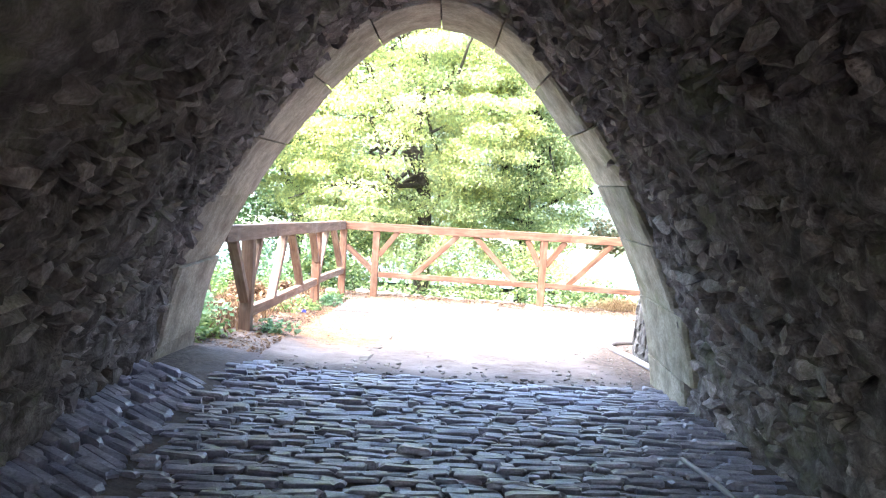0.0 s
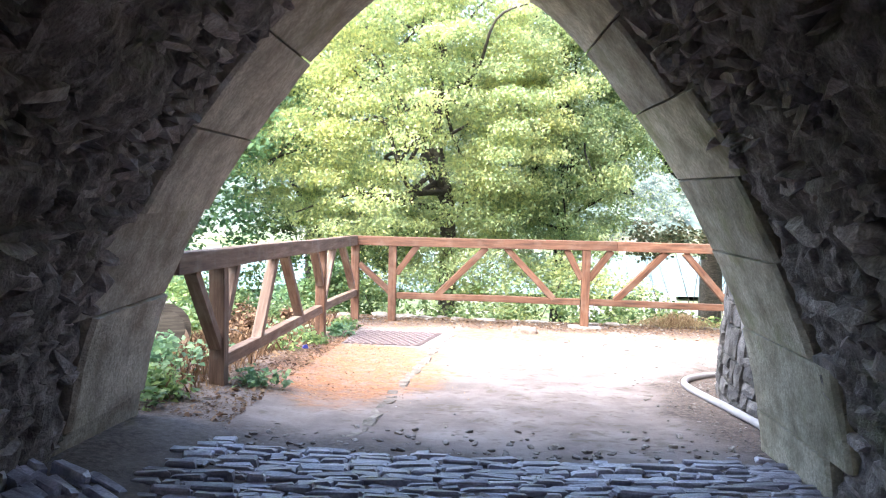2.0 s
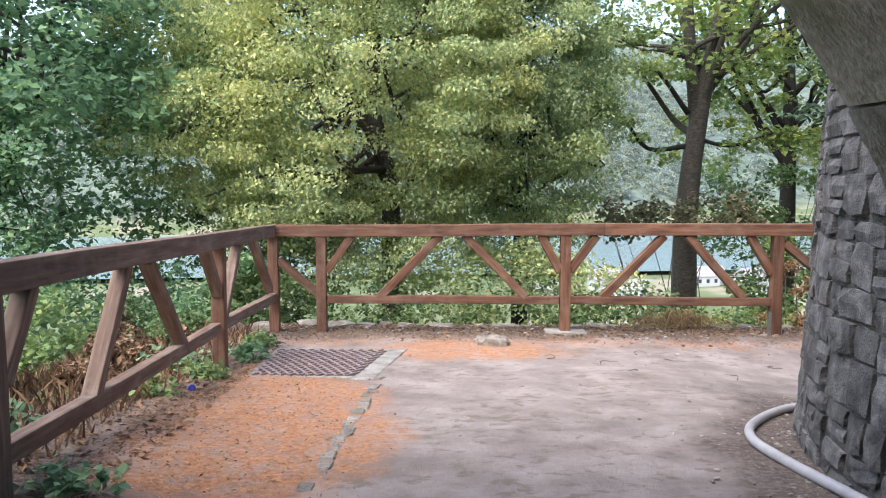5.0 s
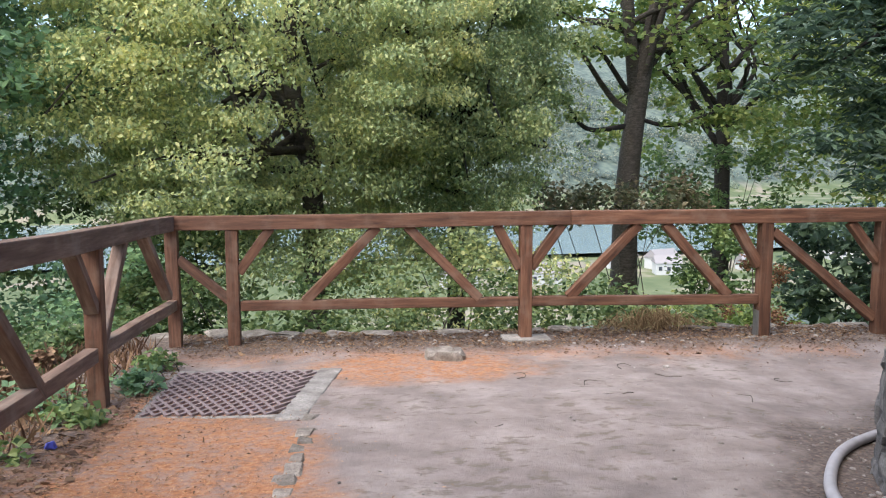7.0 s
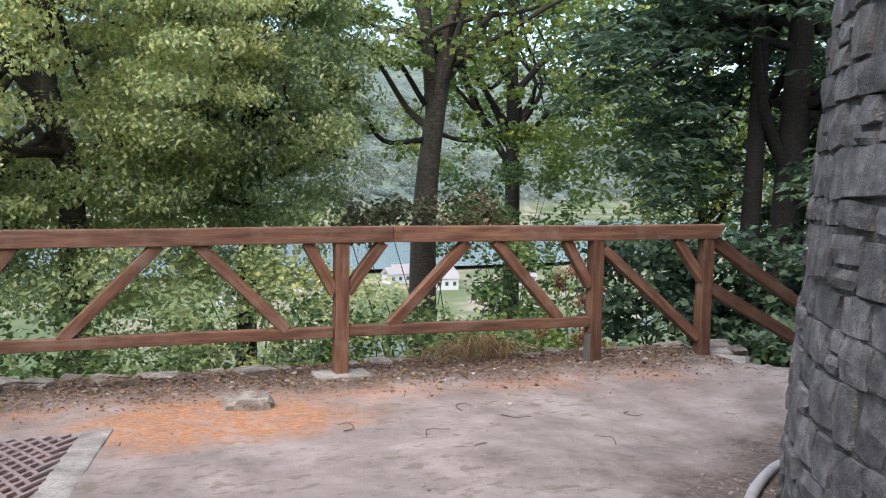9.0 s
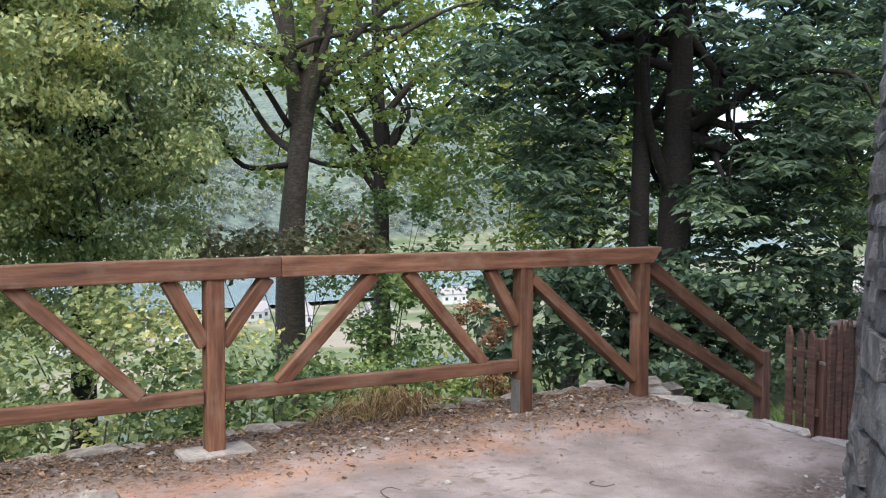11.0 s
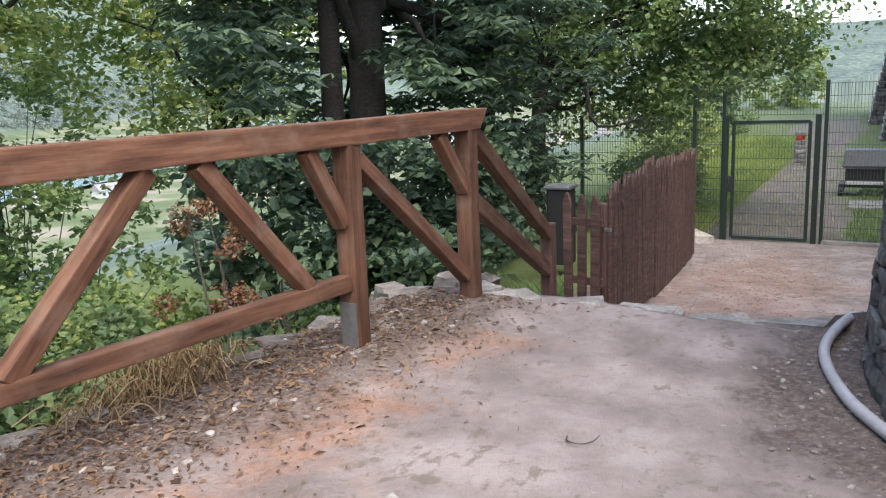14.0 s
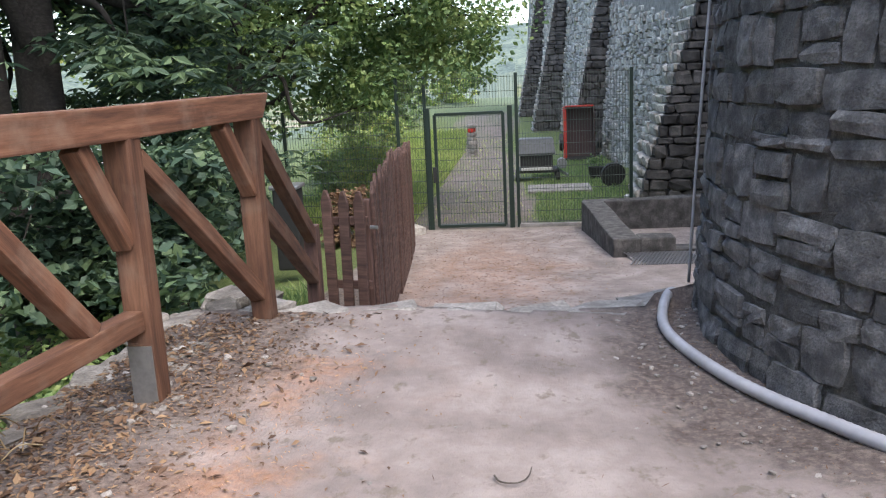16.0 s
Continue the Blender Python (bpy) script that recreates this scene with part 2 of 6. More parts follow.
BARK = wood_material("bark", (0.03, 0.025, 0.021), (0.07, 0.058, 0.048), (0.13, 0.11, 0.095), rough=0.95)
BARK_DARK = wood_material("dark bark", (0.012, 0.01, 0.01), (0.027, 0.023, 0.021), (0.05, 0.044, 0.04), rough=0.95)
LINDEN = leaf_material("linden leaves", (0.14, 0.18, 0.09), (0.235, 0.27, 0.13), (0.38, 0.36, 0.16), 0.5)
LINDEN_DARK = leaf_material("darker linden leaves", (0.1, 0.14, 0.07), (0.165, 0.205, 0.095), (0.27, 0.28, 0.125), 0.5)
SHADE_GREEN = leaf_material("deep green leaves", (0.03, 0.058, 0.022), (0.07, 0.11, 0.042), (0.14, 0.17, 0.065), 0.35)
GREEN = leaf_material("green leaves", (0.05, 0.09, 0.036), (0.095, 0.15, 0.055), (0.17, 0.21, 0.075), 0.4)
BLUEGREEN = leaf_material("blue green leaves", (0.06, 0.105, 0.065), (0.105, 0.175, 0.1), (0.17, 0.25, 0.12), 0.45, 0.15)
CHESTNUT = leaf_material("dark broad leaves", (0.022, 0.043, 0.031), (0.045, 0.078, 0.052), (0.085, 0.125, 0.06), 0.35)
MAPLE = leaf_material("maple leaves", (0.06, 0.1, 0.032), (0.125, 0.175, 0.05), (0.235, 0.24, 0.075), 0.45)
BRONZE = leaf_material("bronze maple leaves", (0.04, 0.048, 0.026), (0.08, 0.085, 0.045), (0.16, 0.115, 0.07), 0.35)
MEADOW = leaf_material("bright meadow grass", (0.09, 0.13, 0.035), (0.17, 0.22, 0.06), (0.3, 0.31, 0.11), 0.45)
RUSTY = leaf_material("rusty leaves", (0.06, 0.025, 0.015), (0.13, 0.06, 0.03), (0.22, 0.12, 0.06))
STRAW = leaf_material("dry litter", (0.06, 0.036, 0.026), (0.14, 0.085, 0.055), (0.27, 0.18, 0.11), 0.1, 0.1)
PIPE = plain_material("grey plastic pipe", (0.42, 0.41, 0.44), 0.5, grime=0.35)
GALV = plain_material("galvanised steel", (0.35, 0.35, 0.36), 0.45, 0.8, 0.4, 30)
RUSTED = plain_material("rusted grate steel", (0.3, 0.235, 0.24), 0.6, 0.3, 0.5, 20)
FENCE_GREEN = plain_material("dark green coated steel", (0.02, 0.035, 0.028), 0.45, 0.2, 0.2)
WIRE = plain_material("grey green wire", (0.1, 0.115, 0.1), 0.5, 0.4, 0.2)
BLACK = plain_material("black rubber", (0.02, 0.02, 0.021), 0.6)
RED = plain_material("red painted steel", (0.5, 0.035, 0.025), 0.4, 0.1, 0.3)
WHITE = plain_material("white paint", (0.55, 0.55, 0.54), 0.6, grime=0.3)
WATER, wt, wb = shader("river water")
wb.inputs["Base Color"].default_value = (0.2, 0.28, 0.31, 1)
wb.inputs["Roughness"].default_value = 0.12
bumped(wt, wb, noise_tex(wt, place(wt), 0.25, 4), 0.25, 0.3)

# ---------------------------------------------------------------- ground
def vnoise(x, y, s=1.0, z=0.0):
    return noise.noise(Vector((x * s, y * s, z)))


def smooth(a, b, v):
    t = min(1.0, max(0.0, (v - a) / (b - a)))
    return t * t * (3 - 2 * t)


def terrace(x, y):
    z = float(np.interp(y, [0, 4.2, 5.2, 6.3, 7.2, 8.2, 10.3, 12.3, 13.2], [0.2, 0.18, 0.17, 0.1, 0.06, 0.0, -0.15, -0.27, -0.29]))
    if x < -1.0:
        z += 0.1 * min(1.0, (-1.0 - x) / 0.8) * float(np.interp(y, [6, 7.5, 9, 10.5], [1, 1, 0.5, 0]))
    if x > 1.5:
        z -= 0.18 * smooth(1.5, 3.8, x) * min(1.0, max(0.0, (12.2 - y) / 2)) * min(1.0, max(0.0, (y - 7.5) / 1.5))
    return z


def yard(x):
    return float(np.interp(x, [5, 6.0, 9, 12.5, 15.5, 30, 45, 70], [-1.0, -1.1, -1.35, -1.63, -1.87, -1.95, -1.2, -0.5]))


def edge_y(x):
    return 13.12 - 0.1 * x if x < 5.2 else float(np.interp(x, [5.2, 6, 9, 15, 40], [12.6, 12.75, 13.0, 16.5, 18.0]))


def hill(x, y):
    d = math.hypot(x, y)
    rise = max(0.0, y - 0.45 * max(x, 0.0) - 0.1 * x - 600)
    z = 225 * (1 - math.exp(-rise / 400.0))
    z += (vnoise(x, y, 0.0035, 3.1) * 55 + vnoise(x, y, 0.012, 7.7) * 16 + vnoise(x, y, 0.045, 1.7) * 7) * min(1, rise / 200)
    z += 170 * smooth(1500, 2500, d) * (1 + 0.4 * vnoise(x, y, 0.002, 9.0))
    return z - 40


def height(x, y):
    e = edge_y(x)
    on_terrace = x < 5.05 + 0.12 * vnoise(x, y, 1.7, 5.0) and y < e
    if on_terrace:
        left = max(0.0, -2.1 - x)
        z = terrace(x, y) - 0.18 * max(0.0, left - 0.6) - 0.02 * left * left if left else terrace(x, y)
        if y > 6.5:
            return max(z, -12.0)
        return max(z, -0.2)
    if x >= 5.05 and y < e:
        return yard(x) if x < 60 else max(yard(60) - 0.22 * (x - 60), hill(x, y))
    base = terrace(x, e) - 0.9 if x < 5 else yard(x)
    left = max(0.0, -2.1 - x)
    d = y - e
    z = base - 0.36 * d - 0.18 * left
    if x > 5:
        z = base - (0.3 if x < 20 else 0.22) * d
    return max(z, hill(x, y))


def spread(lo, hi, fine, far_lo, far_hi, grow=1.18):
    mid = list(np.arange(lo, hi + 1e-6, fine))
    a, s = lo, fine
    left = []
    while a > far_lo:
        s *= grow
        a -= s
        left.append(a)
    b, s = hi, fine
    right = []
    while b < far_hi:
        s *= grow
        b += s
        right.append(b)
    return np.array(left[::-1] + mid + right)


gx = spread(-3.2, 6.2, 0.05, -2600, 2600, 1.085)
gy = spread(5.3, 13.6, 0.05, -300, 2600, 1.085)
gv = np.zeros((len(gy), len(gx), 3))
mask = np.zeros((len(gy), len(gx), 4))


def on_path(x, y):
    return (x < 5.2 and y < edge_y(x) + 0.1 and x > -2.4) or (5.05 <= x < 16.5 and y < min(edge_y(x), 13.0)) or (16.5 <= x < 44 and 10.4 + 0.03 * (x - 16) < y < 12.9 + 0.04 * (x - 16))


def blob(x, y, cx, cy, rx, ry, turn=0.0):
    c, s = math.cos(turn), math.sin(turn)
    u, v = (x - cx) * c + (y - cy) * s, -(x - cx) * s + (y - cy) * c
    return 1.0 - math.hypot(u / rx, v / ry)


for j, y in enumerate(gy):
    for i, x in enumerate(gx):
        z = height(x, y)
        n = vnoise(x, y, 1.6, 1.0) * 0.5 + vnoise(x, y, 5.0, 2.0) * 0.3 + vnoise(x, y, 14.0, 4.0) * 0.2
        near = -4 < x < 6.5 and 5 < y < 14
        if near:
            z += 0.012 * vnoise(x, y, 2.2, 8.0) + 0.008 * vnoise(x, y, 7.0, 9.0)
        gv[j, i] = (x, y, z)
        e = edge_y(x)
        orange = max(smooth(0.0, 0.3, blob(x, y, -1.0, 8.75, 0.95, 2.0, 0.06) + 0.4 * n),
                     smooth(0.0, 0.3, blob(x, y, -1.1, 10.3, 0.7, 0.9) + 0.35 * n),
                     0.6 * smooth(0.1, 0.6, 0.55 - abs(y - (e - 1.0)) * 0.8 + 0.9 * n) if x < 4.2 else 0.0,
                     smooth(0.05, 0.45, blob(x, y, 0.45, 11.55, 1.2, 0.8) + 0.5 * n),
                     0.35 * smooth(0.0, 0.8, blob(x, y, 10.5, 11.3, 4.5, 1.3) + 0.9 * n))
        soil = max(smooth(-0.25, 0.2, y - (e - 0.8) + 0.5 * n), smooth(-0.15, 0.3, -1.5 - x + 0.5 * n) * smooth(12.5, 11.2, y),
                   smooth(0.0, 0.35, 2.73 - math.hypot(x - 4.55, y - 7.2) + 0.62 + 0.45 * n),
                   0.7 * smooth(-0.1, 0.3, 6.1 - 0.25 * x - y + 0.5 * n))
        path = 1.0 if on_path(x, y + (0.9 * vnoise(x, y, 0.8, 6.6) + 0.5 * n if x > 16 else 0.0)) else 0.0
        worn = 1.0 if x < 15.6 else max(0.0, min(1.0, 0.82 + 0.5 * n + 0.3 * vnoise(x, y, 0.7, 3.0)))
        if x > 15.6:
            soil = 0.55
        mask[j, i] = (orange, soil, smooth(30, 80, math.hypot(x, y - 8)), worn) if path else (0, 0, smooth(30, 80, math.hypot(x, y - 8)), 0.0)

nx_, ny_ = len(gx), len(gy)
q = (np.arange(ny_ - 1)[:, None] * nx_ + np.arange(nx_ - 1)[None]).reshape(-1)
gf = np.stack([q, q + 1, q + nx_ + 1, q + nx_], 1)

GROUND, t, b = shader("earth and path")
attr = t.nodes.new("ShaderNodeVertexColor")
attr.layer_name = "cover"
sep = t.nodes.new("ShaderNodeSeparateColor")
t.links.new(attr.outputs["Color"], sep.inputs[0])
p = place(t)
n1, n2, n3 = noise_tex(t, p, 2.5, 7, 0.65), noise_tex(t, p, 30, 5, 0.7), noise_tex(t, p, 140, 3)
sand = ramp(t, n1, [(0.34, (0.178, 0.146, 0.137)), (0.5, (0.25, 0.208, 0.196)), (0.66, (0.335, 0.285, 0.27))])
sand = mix(t, mathn(t, "MULTIPLY", ramp(t, n2, [(0.55, (0, 0, 0)), (0.72, (1, 1, 1))]), 0.45), sand, (0.2, 0.155, 0.13))
smear = mathn(t, "ADD", mathn(t, "MULTIPLY", noise_tex(t, place(t, False, (1.0, 1.4, 1.0)), 8.5, 6, 0.65), 0.75), mathn(t, "MULTIPLY", noise_tex(t, p, 0.9, 2), 0.25))
sand = mix(t, mathn(t, "MULTIPLY", ramp(t, smear, [(0.54, (0, 0, 0)), (0.61, (1, 1, 1))]), 0.7), sand, (0.135, 0.108, 0.085))
needle = ramp(t, n2, [(0.3, (0.17, 0.078, 0.042)), (0.5, (0.37, 0.16, 0.074)), (0.68, (0.46, 0.255, 0.13))])
earth = ramp(t, n2, [(0.3, (0.04, 0.03, 0.027)), (0.5, (0.105, 0.08, 0.07)), (0.68, (0.22, 0.172, 0.148))])
grass = ramp(t, n2, [(0.3, (0.045, 0.07, 0.02)), (0.5, (0.1, 0.135, 0.04)), (0.7, (0.18, 0.2, 0.065))])
far_p = place(t)
f1, f2 = noise_tex(t, far_p, 0.012, 5), noise_tex(t, far_p, 0.11, 5, 0.75)
vor = node(t, "ShaderNodeTexVoronoi", Scale=0.11)
t.links.new(far_p, vor.inputs["Vector"])
# hillside tones lightened towards blue-grey: distance haze held in the base colour
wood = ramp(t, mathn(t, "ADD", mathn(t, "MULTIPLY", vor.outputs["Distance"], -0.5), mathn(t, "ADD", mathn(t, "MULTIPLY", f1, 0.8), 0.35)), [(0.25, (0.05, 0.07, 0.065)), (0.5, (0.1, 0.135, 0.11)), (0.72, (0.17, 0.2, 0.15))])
meadow = ramp(t, noise_tex(t, far_p, 0.03, 4), [(0.4, (0.085, 0.115, 0.045)), (0.52, (0.13, 0.155, 0.07)), (0.6, (0.25, 0.22, 0.16))])
zsep = t.nodes.new("ShaderNodeSeparateXYZ")
t.links.new(far_p, zsep.inputs[0])
low = ramp(t, mathn(t, "MULTIPLY", mathn(t, "ADD", zsep.outputs["Z"], 40.0), 0.02), [(0.08, (1, 1, 1)), (0.3, (0, 0, 0))])
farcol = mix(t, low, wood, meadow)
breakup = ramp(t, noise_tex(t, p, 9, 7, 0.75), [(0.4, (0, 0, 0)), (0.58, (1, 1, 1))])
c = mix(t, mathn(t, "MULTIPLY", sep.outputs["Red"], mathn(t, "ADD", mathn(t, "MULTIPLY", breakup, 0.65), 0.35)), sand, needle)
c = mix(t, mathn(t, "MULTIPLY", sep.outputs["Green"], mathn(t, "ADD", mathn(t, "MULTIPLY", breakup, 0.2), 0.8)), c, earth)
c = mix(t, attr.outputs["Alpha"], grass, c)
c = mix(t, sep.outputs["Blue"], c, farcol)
t.links.new(c, b.inputs["Base Color"])
b.inputs["Roughness"].default_value = 0.95
bumped(t, b, mathn(t, "ADD", mathn(t, "MULTIPLY", n2, 0.8), mathn(t, "MULTIPLY", n3, 0.4)), 0.6, 0.025)
gm = mesh_from("ground", gv.reshape(-1, 3), gf, GROUND, True)
layer = gm.color_attributes.new("cover", "FLOAT_COLOR", "POINT")
layer.data.foreach_set("color", mask.reshape(-1).astype(np.float32))
tagged(new("ground", gm), "packed pinkish earth path with orange needle litter", "ground", kind="structure")

bank = [(-2500, 200), (-300, 300), (0, 320), (200, 330), (500, 420), (1500, 800), (2600, 1200)]
rv = [(x, y, -38.2) for x, y in bank] + [(x - 0.2 * max(x, 0) * 0.3, y + 215, -38.2) for x, y in bank]
river = mesh_from("water", rv, [(i, i + 1, i + 8, i + 7) for i in range(6)], WATER)
tagged(new("water", river), "pale blue river in the valley below", "river", kind="structure")

# leaf colours raised and greyed to carry the haze over the valley
FAR_WOOD_HAZE = leaf_material("far woods paled for haze", (0.075, 0.1, 0.095), (0.13, 0.16, 0.135), (0.24, 0.23, 0.175), 0.4, 0.0)
g = np.random.default_rng(77)
WOODS = g.uniform((-900, 560), (1250, 1350), (9500, 2))
WOODS = np.array([(x, y, hill(x, y) + 3.0) for x, y in WOODS if hill(x, y) > -36])

# ---------------------------------------------------------------- gatehouse: tunnel vault, dressed arch
CX = -0.11


def axis_x(y):
    return CX + 0.085 * max(0.0, 5.3 - y)


ARCH = np.array(smooth_line([(1.8, 0, -0.15), (1.77, 0, 0.2), (1.67, 0, 0.7), (1.56, 0, 1.0), (1.25, 0, 1.6), (0.88, 0, 2.1), (0.62, 0, 2.4), (0.44, 0, 2.55), (0.22, 0, 2.67), (0.0, 0, 2.71)], 10))
ARCH_D = np.gradient(ARCH, axis=0)
ARCH_N = np.stack([ARCH_D[:, 2], -ARCH_D[:, 0]], 1)
ARCH_N /= np.linalg.norm(ARCH_N, axis=1)[:, None]
ARCH_N[-1] = (0, 1)
ARCH_S = np.concatenate([[0], np.cumsum(np.linalg.norm(np.diff(ARCH, axis=0), axis=1))])
ARCH_LEN = float(ARCH_S[-1])


def profile(s, grow=0.0):
    """Point on the pointed arch: s from -1 (foot) over 0 (apex) to 1; returns x, z and the outward normal."""
    d = (1 - abs(s)) * ARCH_LEN
    nx, nz = float(np.interp(d, ARCH_S, ARCH_N[:, 0])), float(np.interp(d, ARCH_S, ARCH_N[:, 1]))
    x = float(np.interp(d, ARCH_S, ARCH[:, 0])) + grow * nx
    z = float(np.interp(d, ARCH_S, ARCH[:, 2])) + grow * nz
    k = -1 if s < 0 else 1
    return k * x, z, (k * nx, nz)


VY0, VY1, RY1 = -5.0, 5.2, 6.2
# rough bed of the vault behind the stones
cols, rws = 250, 260
vv = np.zeros((rws, cols, 3))
bed_y = np.concatenate([np.linspace(VY0, 2.0, 30, endpoint=False), np.linspace(2.0, RY1 - 0.03, rws - 30)])
for j, y in enumerate(bed_y):
    for i, s in enumerate(np.linspace(-1, 1, cols)):
        u = s * ARCH_LEN
        ragged = VY1 + 0.1 * vnoise(u, 0.3, 2.3, 5.1) + 0.06 * vnoise(u, 0.7, 7.0, 2.1)
        if y < ragged:
            lump = 0.05 * vnoise(u, y * 0.6, 4.5, 3.3) + 0.045 * abs(vnoise(u * 1.3, y * 0.7, 9.0, 1.3)) + 0.02 * vnoise(u, y, 19.0, 6.3)
            pit = max(0.0, vnoise(u * 1.2, y * 0.55, 6.5, 8.8) - 0.22)
            grow = lump + 0.3 * min(pit, 0.3)
        else:
            grow = 0.06 + 0.01 * vnoise(u, y, 4.0, 1.3)
        x, z, nrm = profile(s, grow)
        vv[j, i] = (x + axis_x(y), y, z)
q = (np.arange(rws - 1)[:, None] * cols + np.arange(cols - 1)[None]).reshape(-1)
vf = np.stack([q, q + 1, q + cols + 1, q + cols], 1)
vault = thing("wall_vault", "dark rough slate rubble vault of a gate tunnel", "vault", kind="structure")
child("vault_bed", mesh_from("vault_bed", vv.reshape(-1, 3), vf, MORTAR, False), vault)

# masonry mass round the tunnel, with the opening through it
bm = bmesh.new()
prof = [profile(s, 0.16) for s in np.linspace(-1, 1, 41)]
outer = [(-3.4, -1.0), (-3.4, 3.3), (3.2, 3.3), (3.2, -1.0)]
for y0, y1 in ((RY1 - 0.35, RY1 - 0.02), (VY0, VY0 + 0.3)):
    front = [bm.verts.new((x + axis_x(y0), y0, z)) for x, z, _ in prof]
    back = [bm.verts.new((x + axis_x(y1), y1, z)) for x, z, _ in prof]
    of = [bm.verts.new((x, y0, z)) for x, z in outer]
    ob_ = [bm.verts.new((x, y1, z)) for x, z in outer]
    for ring, o, flip in ((front, of, 1), (back, ob_, -1)):
        mid = len(ring) // 2
        for loop in ([o[0]] + ring[:mid + 1] + [o[1]], [o[1]] + [ring[mid]] + [o[2]], [o[2]] + ring[mid:] + [o[3]]):
            bm.faces.new(loop[::flip])
    for i in range(len(front) - 1):
        bm.faces.new((front[i], back[i], back[i + 1], front[i + 1]))
    for i in range(3):
        bm.faces.new((of[i], of[i + 1], ob_[i + 1], ob_[i]))
tagged(new("wall_gatehouse", bm_mesh("wall_gatehouse", bm, JOINT)), "rough stone front of the gatehouse", "wall", kind="structure")
roof = box_bm((6.8, 12.6, 0.3), 0.02)
roof_ob = new("ceiling_gatehouse", bm_mesh("ceiling_gatehouse", roof, MORTAR))
roof_ob.location = (-0.1, 0.0, 3.46)
tagged(roof_ob, "stone mass above the vault", "ceiling", kind="structure")
for sx, nm in ((-3.5, "wall_gate_side_a"), (3.3, "wall_gate_side_b")):
    w = new(nm, bm_mesh(nm, box_bm((0.2, 11.9, 5.6), 0.01), MORTAR))
    w.location = (sx, -0.1, 0.5)
    tagged(w, "plain stone side of the gatehouse", "wall", kind="structure")

# dressed arch ring
ring_ob = thing("arch_ring", "pointed gate arch of dressed sandstone blocks, mossy at one foot", "arch", kind="structure")


def voussoir(s0, s1, y0, y1, depth=0.34, seed=0):
    r = random.Random(seed)
    bm = bmesh.new()
    steps = 5
    gap = 0.0016
    s0, s1 = s0 + gap, s1 - gap
    g = r.uniform(-0.012, 0.012)
    grid = []
    for k in range(steps + 1):
        s = s0 + (s1 - s0) * k / steps
        row = []
        for grow, y in ((g + 0.015, y0), (g, y0 + 0.03), (g, (y0 + y1) / 2), (g, y1 - 0.02), (g + 0.015, y1), (depth, y1), (depth, y0)):
            x, z, _ = profile(s, grow + r.uniform(-0.004, 0.004))
            row.append(bm.verts.new((x + CX, y, z)))
        grid.append(row)
    m = len(grid[0])
    for k in range(steps):
        for i in range(m):
            bm.faces.new((grid[k][i], grid[k][(i + 1) % m], grid[k + 1][(i + 1) % m], grid[k + 1][i]))
    bm.faces.new(grid[0][::-1])
    bm.faces.new(grid[-1])
    bmesh.ops.recalc_face_normals(bm, faces=bm.faces)
    return bm


cuts = [-1.0, -0.86, -0.7, -0.55, -0.42, -0.27, -0.13, 0.0, 0.12, 0.24, 0.36, 0.48, 0.6, 0.73, 0.86, 1.0]
for i in range(len(cuts) - 1):
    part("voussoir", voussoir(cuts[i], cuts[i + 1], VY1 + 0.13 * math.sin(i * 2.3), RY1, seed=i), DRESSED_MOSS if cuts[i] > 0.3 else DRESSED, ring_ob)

# ---------------------------------------------------------------- round tower beside the gate
TX, TY, TR, BATTER = 4.55, 7.2, 2.73, 0.055
tower = thing("wall_tower", "round battered tower of grey squared stone", "tower", kind="structure")
seg = 96
tv, tf = [], []
for k, z in enumerate((-2.6, 0, 3, 7.0)):
    for i in range(seg):
        a = 2 * math.pi * i / seg
        r = TR - 0.02 - BATTER * z
        tv.append((TX + r * math.cos(a), TY + r * math.sin(a), z))
for k in range(3):
    for i in range(seg):
        tf.append((k * seg + i, k * seg + (i + 1) % seg, (k + 1) * seg + (i + 1) % seg, (k + 1) * seg + i))
tf.append(tuple(range(3 * seg, 4 * seg)))
child("core", mesh_from("core", tv, tf, TOWER_BED, False), tower)

# ---------------------------------------------------------------- railings
def post(parent, x, y, z0, z1, w=0.108, mat=TIMBER):
    return beam("post", (x, y, z0), (x, y, z1), w, w, mat, parent, up=(0, 1, 0))


P1, PA, PB, PC, PD = (-1.58, 12.78), (-1.06, 12.74), (1.56, 12.54), (3.74, 12.3), (4.82, 12.17)
RT = 0.905


def on_line(a, b, f):
    return (a[0] + (b[0] - a[0]) * f, a[1] + (b[1] - a[1]) * f)


back_rail = thing("wooden_railing", "reddish-brown stained timber railing along the terrace edge", "railing", "terrace railings", at=(1.5, 12.5, -0.3))
for (x, y) in (P1, PA, PB, PC, PD):
    post(back_rail, x, y, -0.34, RT - 0.12)
beam("top_rail", (P1[0] - 0.05, P1[1], RT - 0.085), (PB[0] + 0.4, on_line(PB, PC, 0.18)[1], RT - 0.07), 0.11, 0.125, TIMBER, back_rail)
far_rail = beam("top_rail", (PB[0] + 0.403, on_line(PB, PC, 0.185)[1], RT - 0.07), (PD[0] + 0.17, PD[1] - 0.02, RT - 0.062), 0.11, 0.125, TIMBER, back_rail)
tip = max(v.co.x for v in far_rail.data.vertices)
for v in far_rail.data.vertices:
    if v.co.x > tip - 0.02:
        v.co.x -= 0.09 * (0.5 - v.co.z / 0.125)
for sx in (-0.0575, 0.0575):
    beam("post_shoe", (PC[0] + sx, PC[1], -0.36), (PC[0] + sx, PC[1], -0.03), 0.006, 0.1, GALV, back_rail, 0.001, 0, up=(0, 1, 0), label="galvanised steel post shoe")
